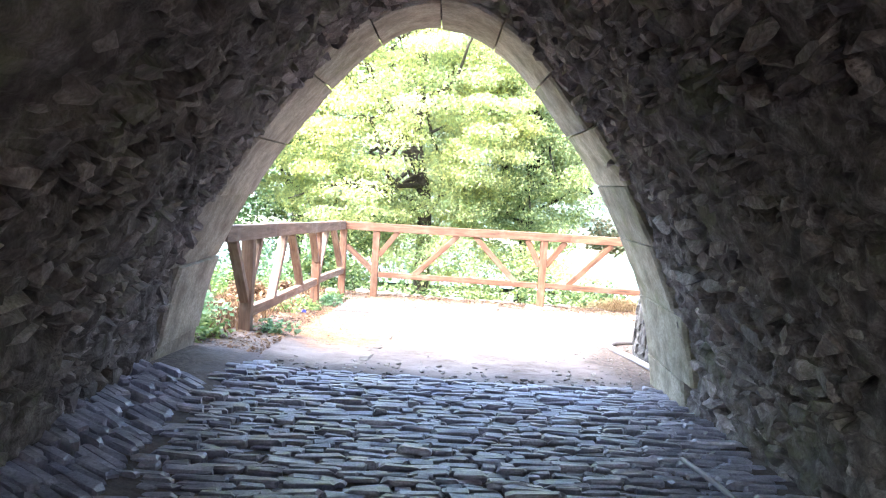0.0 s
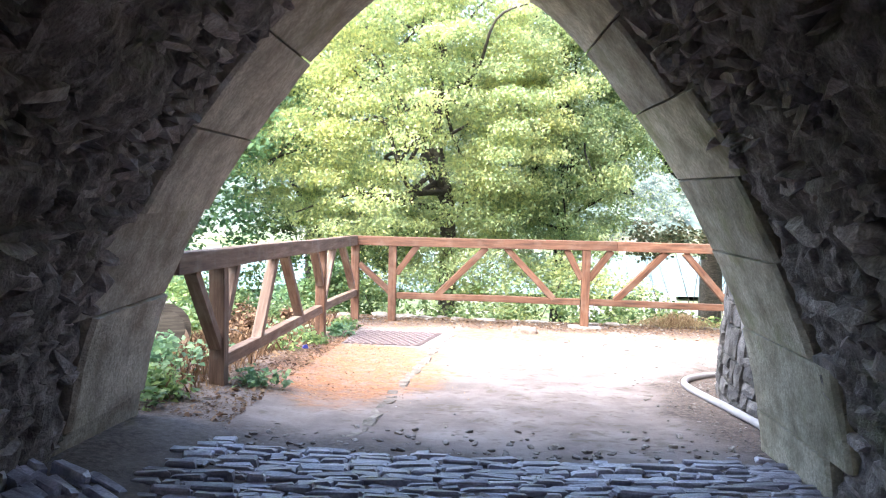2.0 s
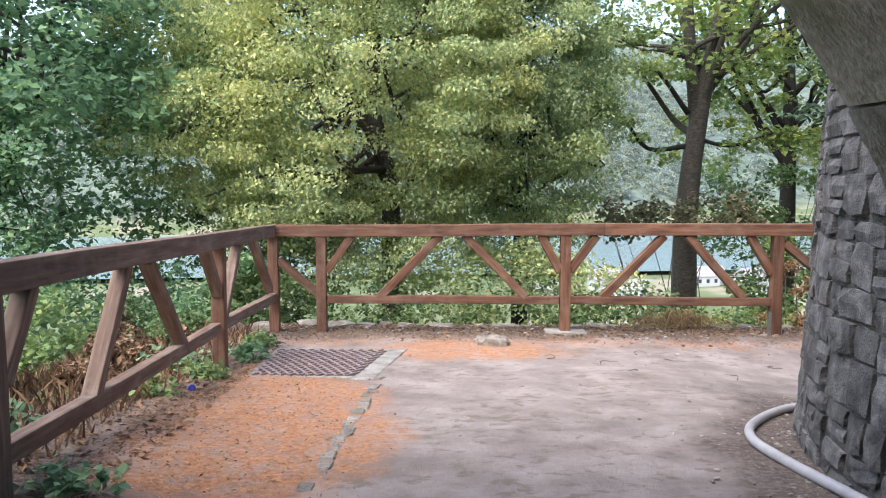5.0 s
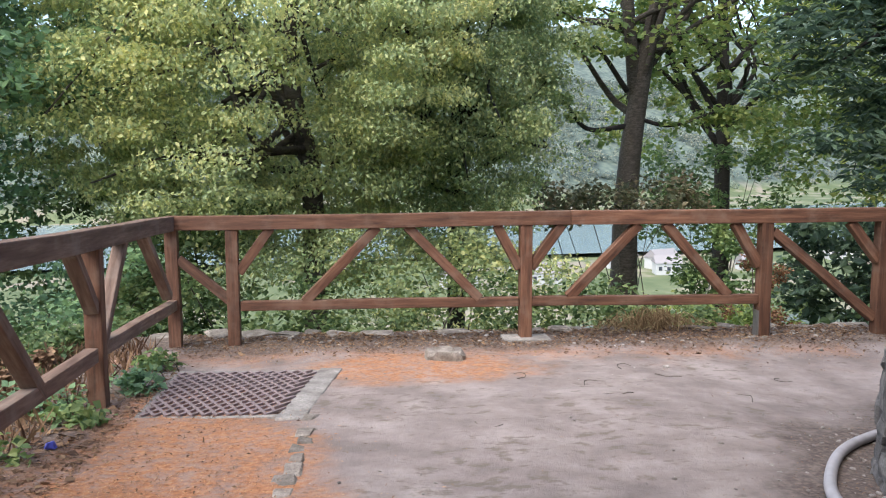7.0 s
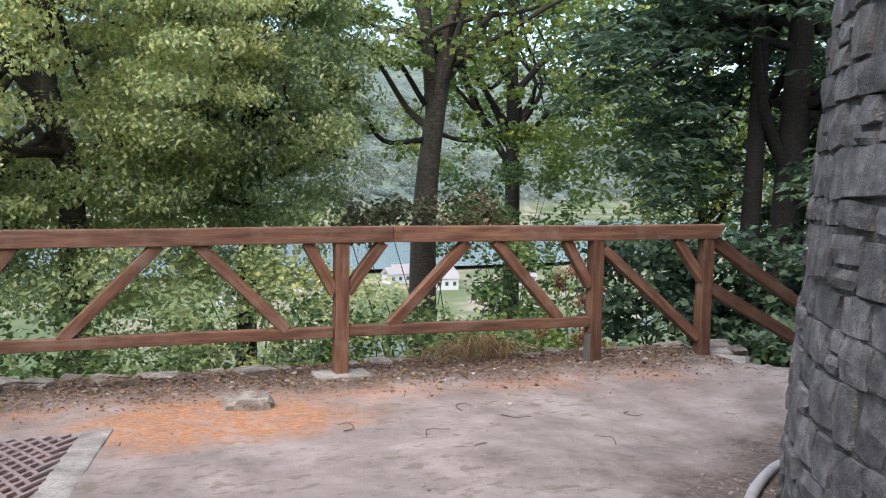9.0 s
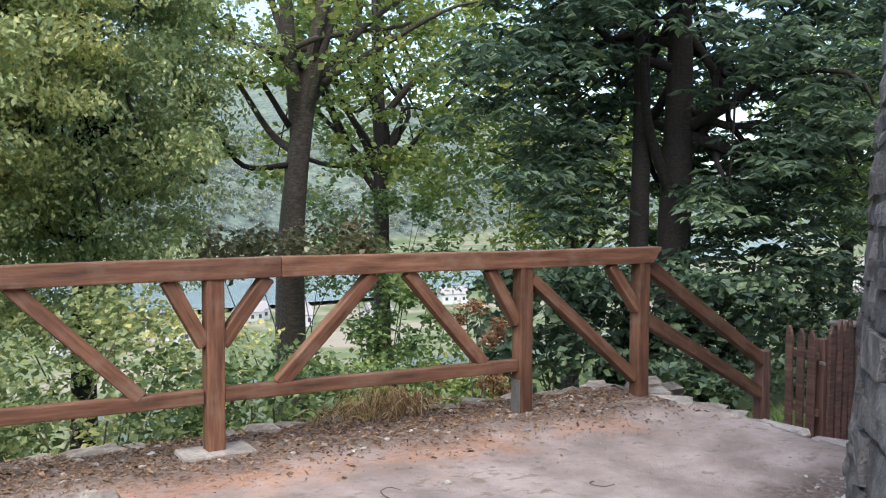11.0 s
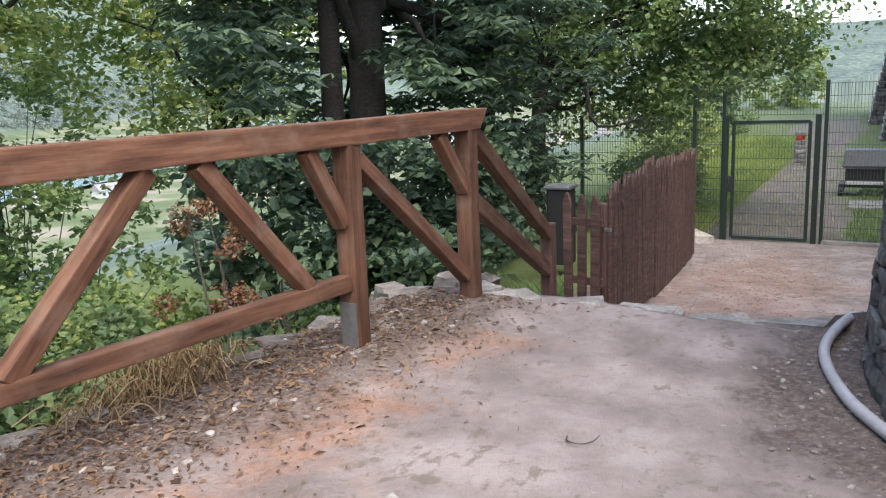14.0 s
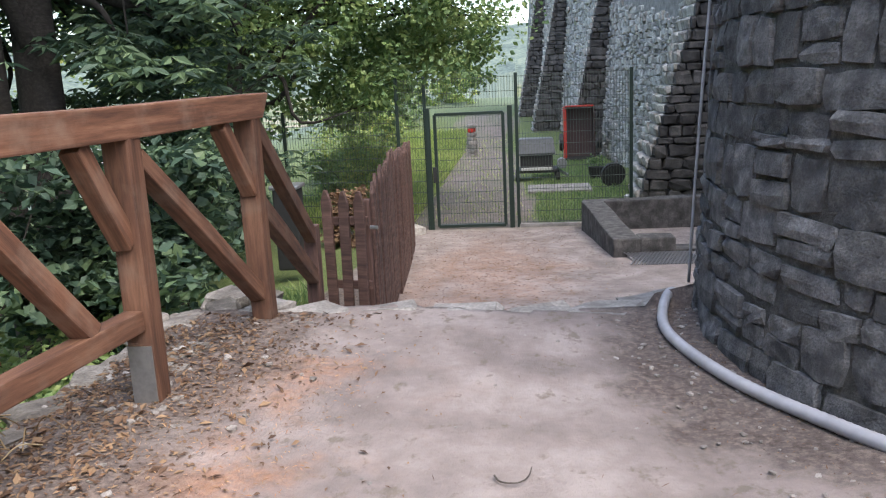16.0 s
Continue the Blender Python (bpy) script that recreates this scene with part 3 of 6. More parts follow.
ZB, ZT = 0.075, RT - 0.13
for a, b in ((PA, PB), (PB, PC)):
    beam("bottom_rail", (*on_line(a, b, 0.025), ZB), (*on_line(a, b, 0.975), ZB), 0.08, 0.085, TIMBER, back_rail)


def brace(parent, a, b, f0, z0, f1, z1, w=0.075, mat=TIMBER):
    return beam("brace", (*on_line(a, b, f0), z0), (*on_line(a, b, f1), z1), w, w + 0.01, mat, parent, up=(1, 0.01, 0.02))


for a, b, f in ((PA, PB, (0.13, 0.24, 0.49, 0.59, 0.84, 0.9)), (PB, PC, (0.15, 0.18, 0.47, 0.58, 0.85, 0.87))):
    brace(back_rail, a, b, 0.02, 0.38, f[0], ZT)
    brace(back_rail, a, b, f[1], ZB + 0.03, f[2], ZT)
    brace(back_rail, a, b, f[3], ZT, f[4], ZB + 0.03)
    brace(back_rail, a, b, f[5], ZT, 0.98, 0.38)
brace(back_rail, PC, PD, 0.06, ZT - 0.08, 0.95, -0.12)
brace(back_rail, PC, PD, 0.72, ZT, 0.97, 0.42)
brace(back_rail, P1, PA, 0.1, 0.5, 0.95, 0.12)

Q0, Q1, QL = (-1.72, 5.2), (-1.72, 7.15), (-1.66, 10.65)
side_rail = thing("wooden_railing", "weathered brown timber railing beside the gate", "railing", "terrace railings", at=(-1.7, 9, 0))


def side_z(y, h):
    return h + (y - 12.78) * -0.036


post(side_rail, *Q1, 0.05, side_z(7.15, RT) - 0.11, mat=TIMBER_OLD)
post(side_rail, *QL, -0.25, side_z(10.65, RT) - 0.11, mat=TIMBER)
beam("top_rail", (-1.72, 6.25, side_z(6.25, RT - 0.07)), (-1.6, 12.72, RT - 0.085), 0.11, 0.13, TIMBER_OLD, side_rail)
for a, b in ((Q1, QL), (QL, P1)):
    beam("bottom_rail", (*on_line(a, b, 0.02), side_z(a[1], ZB + 0.03)), (*on_line(a, b, 0.97), side_z(b[1], ZB + 0.03)), 0.08, 0.09, TIMBER_OLD, side_rail)
for a, b, f0, h0, f1, h1 in ((Q1, QL, 0.26, ZB, 0.42, ZT), (Q1, QL, 0.52, ZT, 0.72, ZB), (Q1, QL, 0.02, 0.4, 0.1, ZT), (Q1, QL, 0.88, ZT, 0.985, 0.38),
                              (QL, P1, 0.02, 0.1, 0.3, ZT), (QL, P1, 0.55, ZT, 0.9, 0.2), (Q0, Q1, 0.72, ZT, 0.98, 0.22)):
    ya, yb = on_line(a, b, f0)[1], on_line(a, b, f1)[1]
    beam("brace", (*on_line(a, b, f0), side_z(ya, h0)), (*on_line(a, b, f1), side_z(yb, h1)), 0.075, 0.085, TIMBER_OLD, side_rail, up=(1, 0.01, 0.02))

GP = (6.74, 12.4)
stair_rail = thing("stair_handrail", "two sloping brown timber rails down to a gate post", "railing", "terrace railings", at=(6.7, 12.4, -1.0))
for z0, z1 in ((0.77, -0.2), (0.34, -0.52)):
    beam("sloping_rail", (PD[0] + 0.06, PD[1] + 0.01, z0), (GP[0] - 0.04, GP[1], z1), 0.08, 0.11, TIMBER, stair_rail)
post(stair_rail, *GP, -1.2, -0.12, mat=PICKET)

# ---------------------------------------------------------------- picket gate and fence
def picket_mesh(h, w=0.088, d=0.03):
    bm = bmesh.new()
    pts = [(-w / 2, 0), (w / 2, 0), (w / 2, h - 0.09), (0.012, h), (-0.012, h), (-w / 2, h - 0.09)]
    a = [bm.verts.new((x, -d / 2, z)) for x, z in pts]
    b = [bm.verts.new((x, d / 2, z)) for x, z in pts]
    bm.faces.new(a)
    bm.faces.new(b[::-1])
    for i in range(6):
        bm.faces.new((a[i], b[i], b[(i + 1) % 6], a[(i + 1) % 6]))
    bmesh.ops.recalc_face_normals(bm, faces=bm.faces)
    bmesh.ops.bevel(bm, geom=[e for e in bm.edges if e.calc_face_angle(0) > 0.7], offset=0.004, segments=1, affect="EDGES")
    return bm_mesh("picket", bm, PICKET)


def pickets(parent, a, b, n, top0, top1, bot0, bot1, zig=0.0):
    h = max(top0 - bot0, top1 - bot1)
    ang = math.degrees(math.atan2(b[1] - a[1], b[0] - a[0]))
    me = picket_mesh(h)
    for i in range(n):
        f = (i + 0.5) / n
        x, y = on_line(a, b, f)
        ztop = top0 + (top1 - top0) * f + random.uniform(-0.025, 0.03)
        child("picket", me, parent, pose(x, y, ztop - h, random.uniform(-0.6, 0.6), random.uniform(-0.8, 0.8), ang + random.uniform(-3, 3)))
    off = 0.03
    nx, ny = -math.sin(math.radians(ang)) * off, math.cos(math.radians(ang)) * off
    for k in (0.35, 0.8):
        beam("crossbar", (a[0] + nx, a[1] + ny, bot0 + (top0 - bot0) * k), (b[0] + nx, b[1] + ny, bot1 + (top1 - bot1) * k), 0.03, 0.07, PICKET, parent)


gate = thing("picket_gate", "narrow dark brown wooden picket gate at the foot of the rail", "gate", at=(7.05, 12.2, -1.0))
pickets(gate, (7.12, 12.42), (7.0, 12.02), 3, 0.07, 0.09, -1.1, -1.1)
beam("latch", (7.02, 12.0, -0.2), (7.0, 11.93, -0.2), 0.02, 0.03, GALV, gate)
fence = thing("picket_fence", "tall dark brown wooden picket fence beside the lower yard", "fence", at=(9, 12.1, -1.3))
pickets(fence, (7.14, 12.0), (9.2, 12.14), 16, 0.14, 0.22, -1.15, -1.3)
pickets(fence, (9.22, 12.13), (12.9, 12.46), 28, 0.16, 0.0, -1.3, -1.6)
for x, y, z0, z1 in ((7.16, 12.06, -1.3, 0.0), (9.21, 12.2, -1.45, 0.05), (12.85, 12.52, -1.7, -0.15)):
    post(fence, x, y, z0, z1, 0.09, PICKET)

# ---------------------------------------------------------------- trees
def leaf_cloud(centres, radii, per, size, droop=0.3, flat=0.7, seed=1, wide=0.38, fan=1):
    """Leaves as small folded blades scattered in clumps; returns arrays."""
    g = np.random.default_rng(seed)
    c = np.repeat(centres, per, axis=0)
    r = np.repeat(radii, per)
    n = len(c)
    d = g.normal(size=(n, 3))
    d /= np.linalg.norm(d, axis=1)[:, None]
    d *= (g.random(n) ** 0.45 * r)[:, None]
    d[:, 2] *= flat
    pos = c + d
    if fan > 1:
        pos = np.repeat(pos[::fan], fan, axis=0)[:n]
        turn = np.tile(np.linspace(0, 5.4, fan), n // fan + 1)[:n] + np.repeat(g.uniform(0, 6.3, n // fan + 1), fan)[:n]
        ax = np.stack([np.cos(turn), np.sin(turn), g.normal(size=n) * 0.15], 1)
    else:
        ax = g.normal(size=(n, 3))
    ax[:, 2] = ax[:, 2] * 0.5 - droop
    ax /= np.linalg.norm(ax, axis=1)[:, None]
    up = g.normal(size=(n, 3)) * 0.6 + np.array([0, 0, 1.0])
    sd = np.cross(ax, up)
    sd /= np.linalg.norm(sd, axis=1)[:, None] + 1e-9
    nn = np.cross(sd, ax)
    s = (size * g.uniform(0.6, 1.35, n))[:, None]
    v = np.stack([pos, pos + s * (0.5 * ax + wide * sd + 0.1 * nn), pos + s * ax, pos + s * (0.5 * ax - wide * sd + 0.1 * nn)], 1)
    f = np.arange(n)[:, None] * 4 + np.array([[0, 1, 2, 3]])
    return v.reshape(-1, 3), f


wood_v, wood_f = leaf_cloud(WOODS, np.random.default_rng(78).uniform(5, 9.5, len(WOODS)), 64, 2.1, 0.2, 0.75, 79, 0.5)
tagged(new("far_woods", mesh_from("far_woods", wood_v, wood_f, FAR_WOOD_HAZE)), "mixed woods on the opposite hillside, haze in their leaf colour", "woods", kind="stuff")


def limb_path(p, d, length, g, wander=0.25, rise=0.1, steps=6):
    pts = [np.array(p, float)]
    d = np.array(d, float)
    d /= np.linalg.norm(d)
    for _ in range(steps):
        d = d + g.normal(size=3) * wander * 0.5 + np.array([0, 0, rise * 0.3])
        d /= np.linalg.norm(d)
        pts.append(pts[-1] + d * length / steps)
    return pts


def tree(label, base, trunk, r0, crown_c, crown_r, clumps, per, leaf, leafmat, bark, seed, name="tree", limbs=10, clump_r=0.7, droop=0.3, hollow=0.55, flat=0.7, limb_from=0.35, keep=None, group="", wide=0.38, fan=1):
    """trunk: list of points above the base; crown: ellipsoid filled with clumps that hang on limbs."""
    g = np.random.default_rng(seed)
    ob = thing(name, label, "tree", group, at=base)
    line = smooth_line([(base[0], base[1], base[2] - 0.6)] + [tuple(q) for q in trunk], 5)
    rad = np.linspace(1.0, 0.3, len(line)) * r0
    rad[:3] *= 1.25
    chunks = [tube_arrays(line, rad, 10)]
    child("trunk", mesh_from("trunk", *chunks[0], bark, True), ob)
    cc, cr = np.array(crown_c, float), np.array(crown_r, float)
    d = g.normal(size=(clumps * 3, 3))
    d /= np.linalg.norm(d, axis=1)[:, None]
    rr = hollow + (1 - hollow) * g.random(clumps * 3) ** 0.6
    pts = cc + d * rr[:, None] * cr * (1 + 0.12 * g.normal(size=(clumps * 3, 1)))
    if keep is not None:
        pts = pts[[bool(keep(*q)) for q in pts]]
    pts = pts[:clumps]
    idx = g.choice(len(pts), min(limbs, len(pts)), replace=False)
    top = np.array(line)
    for k in idx:
        i = int(len(top) * g.uniform(limb_from, 0.95))
        s = top[min(i, len(top) - 1)]
        e = pts[k]
        m1 = s + (e - s) * 0.35 + g.normal(size=3) * 0.25
        m2 = s + (e - s) * 0.7 + g.normal(size=3) * 0.3 + np.array([0, 0, 0.2])
        ln = smooth_line([tuple(s), tuple(m1), tuple(m2), tuple(e)], 4)
        w = rad[min(i, len(rad) - 1)]
        child("limb", mesh_from("limb", *tube_arrays(ln, np.linspace(w * 0.45, 0.012, len(ln)), 6), bark, True), ob)
    v, f = leaf_cloud(pts, clump_r * g.uniform(0.55, 1.25, len(pts)), per, leaf, droop, flat, seed + 5, wide, fan)
    child("crown", mesh_from("crown", v, f, leafmat), ob)
    return ob


def second_trunk(ob, points, r0, r1, bark):
    ln = smooth_line(points, 5)
    child("trunk", mesh_from("trunk", *tube_arrays(ln, np.linspace(r0, r1, len(ln)), 10), bark, True), ob)


tree("spreading linden with yellow-green drooping leaves behind the railing", (-0.4, 17.0, -2.2),
     [(-0.42, 17.0, -0.5), (-0.45, 17.0, 1.2), (-0.7, 17.1, 2.6), (-0.6, 17.2, 4.4), (-0.5, 17.2, 6.0)], 0.2,
     (-1.2, 17.2, 3.1), (3.2, 2.6, 3.4), 640, 340, 0.066, LINDEN, BARK, 11, limbs=34, clump_r=0.56, droop=0.9, hollow=0.5, flat=0.42, wide=0.29,
     keep=lambda x, y, z: not (abs(x + 0.62) < 0.36 and 1.25 < z < 2.35 and y < 17.3))
tree("dense darker green linden close behind the spreading one", (1.8, 18.2, -2.4),
     [(1.8, 18.2, -0.5), (1.85, 18.2, 1.5), (1.8, 18.3, 3.4), (1.9, 18.3, 5.6)], 0.17,
     (1.85, 18.2, 3.2), (1.75, 1.9, 3.5), 380, 240, 0.068, LINDEN_DARK, BARK_DARK, 12, limbs=24, clump_r=0.5, droop=0.9, hollow=0.38, flat=0.5, wide=0.29)
fork = tree("tall tree with a grey forked trunk beyond the railing", (6.0, 21.6, -4.5),
            [(5.9, 21.6, -1), (5.95, 21.6, 1.0), (6.2, 21.6, 3.0), (6.6, 21.6, 5.0), (7.0, 21.6, 8.0)], 0.32,
            (6.2, 21.4, 5.9), (4.0, 3.0, 3.4), 130, 80, 0.14, MAPLE, BARK, 21, limbs=14, clump_r=0.6, hollow=0.3, limb_from=0.5, keep=lambda x, y, z: z > 3.4)
second_trunk(fork, [(6.06, 21.62, 1.7), (6.06, 21.62, 2.6), (5.9, 21.6, 4.2), (5.75, 21.6, 6.0), (5.4, 21.6, 8.4)], 0.15, 0.1, BARK)


def bough(ob, points, r0, bark, leafmat, leaf, seed, per=70):
    """A bent branch with leaf sprays along its outer half."""
    ln = smooth_line(points, 5)
    limb = child("limb", mesh_from("limb", *tube_arrays(ln, np.linspace(r0, 0.012, len(ln)), 7), bark, True), ob)
    g = np.random.default_rng(seed)
    at = np.array(ln)[len(ln) // 3::2]
    at = np.vstack([at, at + g.normal(size=at.shape) * 0.3 + np.array([0, 0, 0.2])])
    v, f = leaf_cloud(at, g.uniform(0.25, 0.5, len(at)), per, leaf, 0.4, 0.45, seed)
    child("leaves", mesh_from("leaves", v, f, leafmat), limb)


bough(fork, [(5.9, 21.6, 2.0), (5.0, 21.5, 1.95), (4.3, 21.3, 2.6), (3.2, 21.2, 2.5), (2.6, 21.2, 2.9)], 0.06, BARK_DARK, MAPLE, 0.13, 201)
bough(fork, [(5.9, 21.6, 2.7), (5.1, 21.4, 3.6), (4.2, 21.3, 3.7), (3.6, 21.2, 4.3)], 0.06, BARK_DARK, MAPLE, 0.13, 202)
bough(fork, [(6.0, 21.6, 2.2), (6.8, 21.4, 2.0), (7.8, 21.3, 2.3), (8.6, 21.2, 2.2)], 0.05, BARK_DARK, MAPLE, 0.13, 203)
slim = tree("slim dark-trunked maple beyond the railing", (10.0, 25.4, -6.0),
            [(9.95, 25.4, 0), (9.9, 25.4, 3.0), (9.8, 25.4, 6.0), (9.8, 25.4, 9.0)], 0.25,
            (10.2, 25.2, 5.0), (4.4, 3.2, 4.6), 190, 80, 0.15, MAPLE, BARK_DARK, 31, limbs=28, clump_r=0.65, hollow=0.3, limb_from=0.35, keep=lambda x, y, z: not (y < 25.6 and z < 7 and abs((x - 9.9) * 0.9 - (y - 25.4) * 0.44) < 0.6))
second_trunk(slim, [(9.9, 25.4, 3.4), (11.0, 25.2, 4.6), (12.6, 25.0, 5.6), (14.0, 24.8, 6.0)], 0.1, 0.03, BARK_DARK)
second_trunk(slim, [(9.9, 25.4, 3.6), (8.9, 25.3, 5.0), (8.3, 25.2, 7.5)], 0.1, 0.03, BARK_DARK)
dark = tree("dense dark broad-leaved tree with twin trunks", (10.5, 16.7, -3.2),
            [(10.5, 16.7, 0), (10.6, 16.7, 3.0), (10.6, 16.7, 5.0), (10.7, 16.8, 6.8)], 0.34,
            (10.6, 16.5, 3.4), (4.3, 2.9, 3.6), 400, 100, 0.2, CHESTNUT, BARK_DARK, 41, limbs=30, clump_r=0.75, flat=0.3, droop=0.4, hollow=0.4, wide=0.17, fan=5,
            keep=lambda x, y, z: not (z < 3.4 and y < 17.2 and abs((x - 10.25) * 0.6 - (y - 16.8) * 0.8) < 0.75))
second_trunk(dark, [(9.9, 16.9, -3.4), (9.9, 16.9, 0.0), (9.95, 16.9, 3.0), (9.8, 16.9, 6.4)], 0.2, 0.1, BARK_DARK)
tree("tree leaning over the wire fence", (15.6, 16.2, -3.2),
     [(15.5, 16.1, -1), (15.6, 16.0, 1.0), (15.9, 15.8, 3.0), (16.0, 15.5, 5.0)], 0.22,
     (17.0, 14.3, 2.9), (3.0, 3.7, 3.0), 400, 120, 0.115, GREEN, BARK_DARK, 51, limbs=26, clump_r=0.65, droop=0.6, hollow=0.35,
     keep=lambda x, y, z: z > (-0.1 if y > 13.4 else 0.5 + 0.35 * max(0.0, 12.6 - y)) and x > 15.2)
tree("tall blue-green tree beside the slope", (-6.6, 16.5, -2.5),
     [(-6.6, 16.5, 0), (-6.7, 16.5, 3.0), (-6.6, 16.5, 5.8)], 0.22,
     (-6.4, 16.2, 3.2), (3.2, 2.8, 3.5), 420, 90, 0.12, BLUEGREEN, BARK, 61, limbs=24, clump_r=0.65, hollow=0.4)
tree("green tree on the far slope beyond the side railing", (-4.0, 22.0, -4.5),
     [(-4.0, 22.0, 0), (-4.0, 22.0, 4.0), (-3.6, 22.0, 7.0)], 0.22,
     (-3.4, 22.0, 5.0), (4.5, 2.5, 3.4), 200, 90, 0.14, GREEN, BARK_DARK, 71, limbs=26, clump_r=0.8, hollow=0.3)
tree("green tree beyond the dark tree", (15.0, 24.0, -6.0),
     [(15, 24, 0), (15.1, 24, 4), (15, 24, 7)], 0.24, (15.0, 23.5, 3.4), (4.5, 3.0, 4.6), 220, 80, 0.15, MAPLE, BARK_DARK, 81, limbs=22, clump_r=0.8, hollow=0.35)
tree("green tree at the bend of the wire fence", (20.5, 19.5, -4.5),
     [(20.5, 19.5, 0), (20.5, 19.4, 4), (20.5, 19.3, 6)], 0.22, (20.5, 18.8, 3.4), (4.2, 2.6, 3.0), 170, 80, 0.15, MAPLE, BARK_DARK, 91, limbs=20, clump_r=0.8, hollow=0.35)


def shrub(label, at, size, clumps, per, leaf, mat, seed, name="shrub", stem=0.018):
    g = np.random.default_rng(seed)
    c = np.array(at) + g.uniform(-1, 1, (clumps, 3)) * np.array(size)
    c[:, 2] = np.maximum(c[:, 2], [height(a, b) + 0.05 for a, b in c[:, :2]])
    ob = thing(name, label, "shrub", at=(at[0], at[1], height(at[0], at[1])))
    for k in range(0, clumps, max(3, clumps // 8)):
        s = np.array((at[0] + g.normal() * 0.2, at[1] + g.normal() * 0.2, height(at[0], at[1]) - 0.1))
        ln = smooth_line([tuple(s), tuple((s + c[k]) / 2 + g.normal(size=3) * 0.1), tuple(c[k])], 4)
        child("stem", mesh_from("stem", *tube_arrays(ln, np.linspace(stem, stem * 0.3, len(ln)), 5), BARK), ob)
    v, f = leaf_cloud(c, max(0.12, 0.4 * min(1.0, size[0])) * g.uniform(0.6, 1.3, clumps), per, leaf, 0.3, 0.7, seed)
    child("foliage", mesh_from("foliage", v, f, mat), ob)
    return ob

# ---------------------------------------------------------------- stone pieces
def stone_template(name, mat, seed, bevel=0.13, jitter=0.07):
    """A rough squared stone of unit size, some 44 triangles."""
    r = random.Random(seed)
    bm = bmesh.new()
    bmesh.ops.create_cube(bm, size=1.0)
    bmesh.ops.bevel(bm, geom=list(bm.edges), offset=bevel, segments=1, affect="EDGES", profile=0.5)
    for v in bm.verts:
        v.co += Vector((r.uniform(-1, 1), r.uniform(-1, 1), r.uniform(-1, 1))) * jitter
    return bm_mesh(name, bm, mat)


def hewn_template(name, mat, seed):
    """A quarry-faced stone of unit size with blunt, worn edges."""
    r = random.Random(seed)
    bm = bmesh.new()
    bmesh.ops.create_cube(bm, size=1.0)
    bmesh.ops.subdivide_edges(bm, edges=list(bm.edges), cuts=1, use_grid_fill=True)
    for v in bm.verts:
        rim = sum(abs(c) > 0.4 for c in v.co)
        v.co *= {3: 0.91, 2: 0.97, 1: 1.03, 0: 1.0}[rim]
        v.co += Vector((r.uniform(-1, 1), r.uniform(-1, 1), r.uniform(-1, 1))) * 0.045
    return bm_mesh(name, bm, mat)


def rubble_template(name, mat, seed, points=26):
    """A broken stone of about unit size with blunt corners."""
    r = random.Random(seed)
    bm = bmesh.new()
    for _ in range(points):
        d = Vector((r.gauss(0, 1), r.gauss(0, 1), r.gauss(0, 1))).normalized()
        k = 0.5 / max(abs(d.x), abs(d.y), abs(d.z)) * 0.7 + 0.17
        bm.verts.new(d * k * r.uniform(0.92, 1.04))
    bmesh.ops.convex_hull(bm, input=bm.verts)
    bmesh.ops.delete(bm, geom=[v for v in bm.verts if not v.link_faces], context="VERTS")
    bmesh.ops.dissolve_limit(bm, angle_limit=0.35, verts=bm.verts, edges=bm.edges)
    return bm_mesh(name, bm, mat)


def mesh_arrays(me):
    v = np.zeros(len(me.vertices) * 3)
    me.vertices.foreach_get("co", v)
    return v.reshape(-1, 3), [tuple(p.vertices) for p in me.polygons]


def lay(parent, name, templates, places, rest_mat, limit=300, rest_name="small_stones", rest_label="the remaining stones of the same wall"):
    """places: (matrix with scale). The first `limit` become parts, the others one joined mesh."""
    for k, m in enumerate(places[:limit]):
        child(name, templates[k % len(templates)], parent, m)
    rest = places[limit:]
    if rest:
        arrs = [mesh_arrays(t_) for t_ in templates]
        chunks = []
        for k, m in enumerate(rest):
            v, f = arrs[k % len(arrs)]
            a = np.array(m)
            chunks.append((v @ a[:3, :3].T + a[:3, 3], f))
        ob = child(rest_name, mesh_from(rest_name, *joined(chunks), rest_mat), parent, None, rest_label)
        tagged(ob, kind="stuff")


def framed(o, ax, ay, az, size):
    m = Matrix((ax, ay, az)).transposed().to_4x4()
    m.translation = o
    return m @ Matrix.Diagonal((*size, 1))


R = random.Random(3)

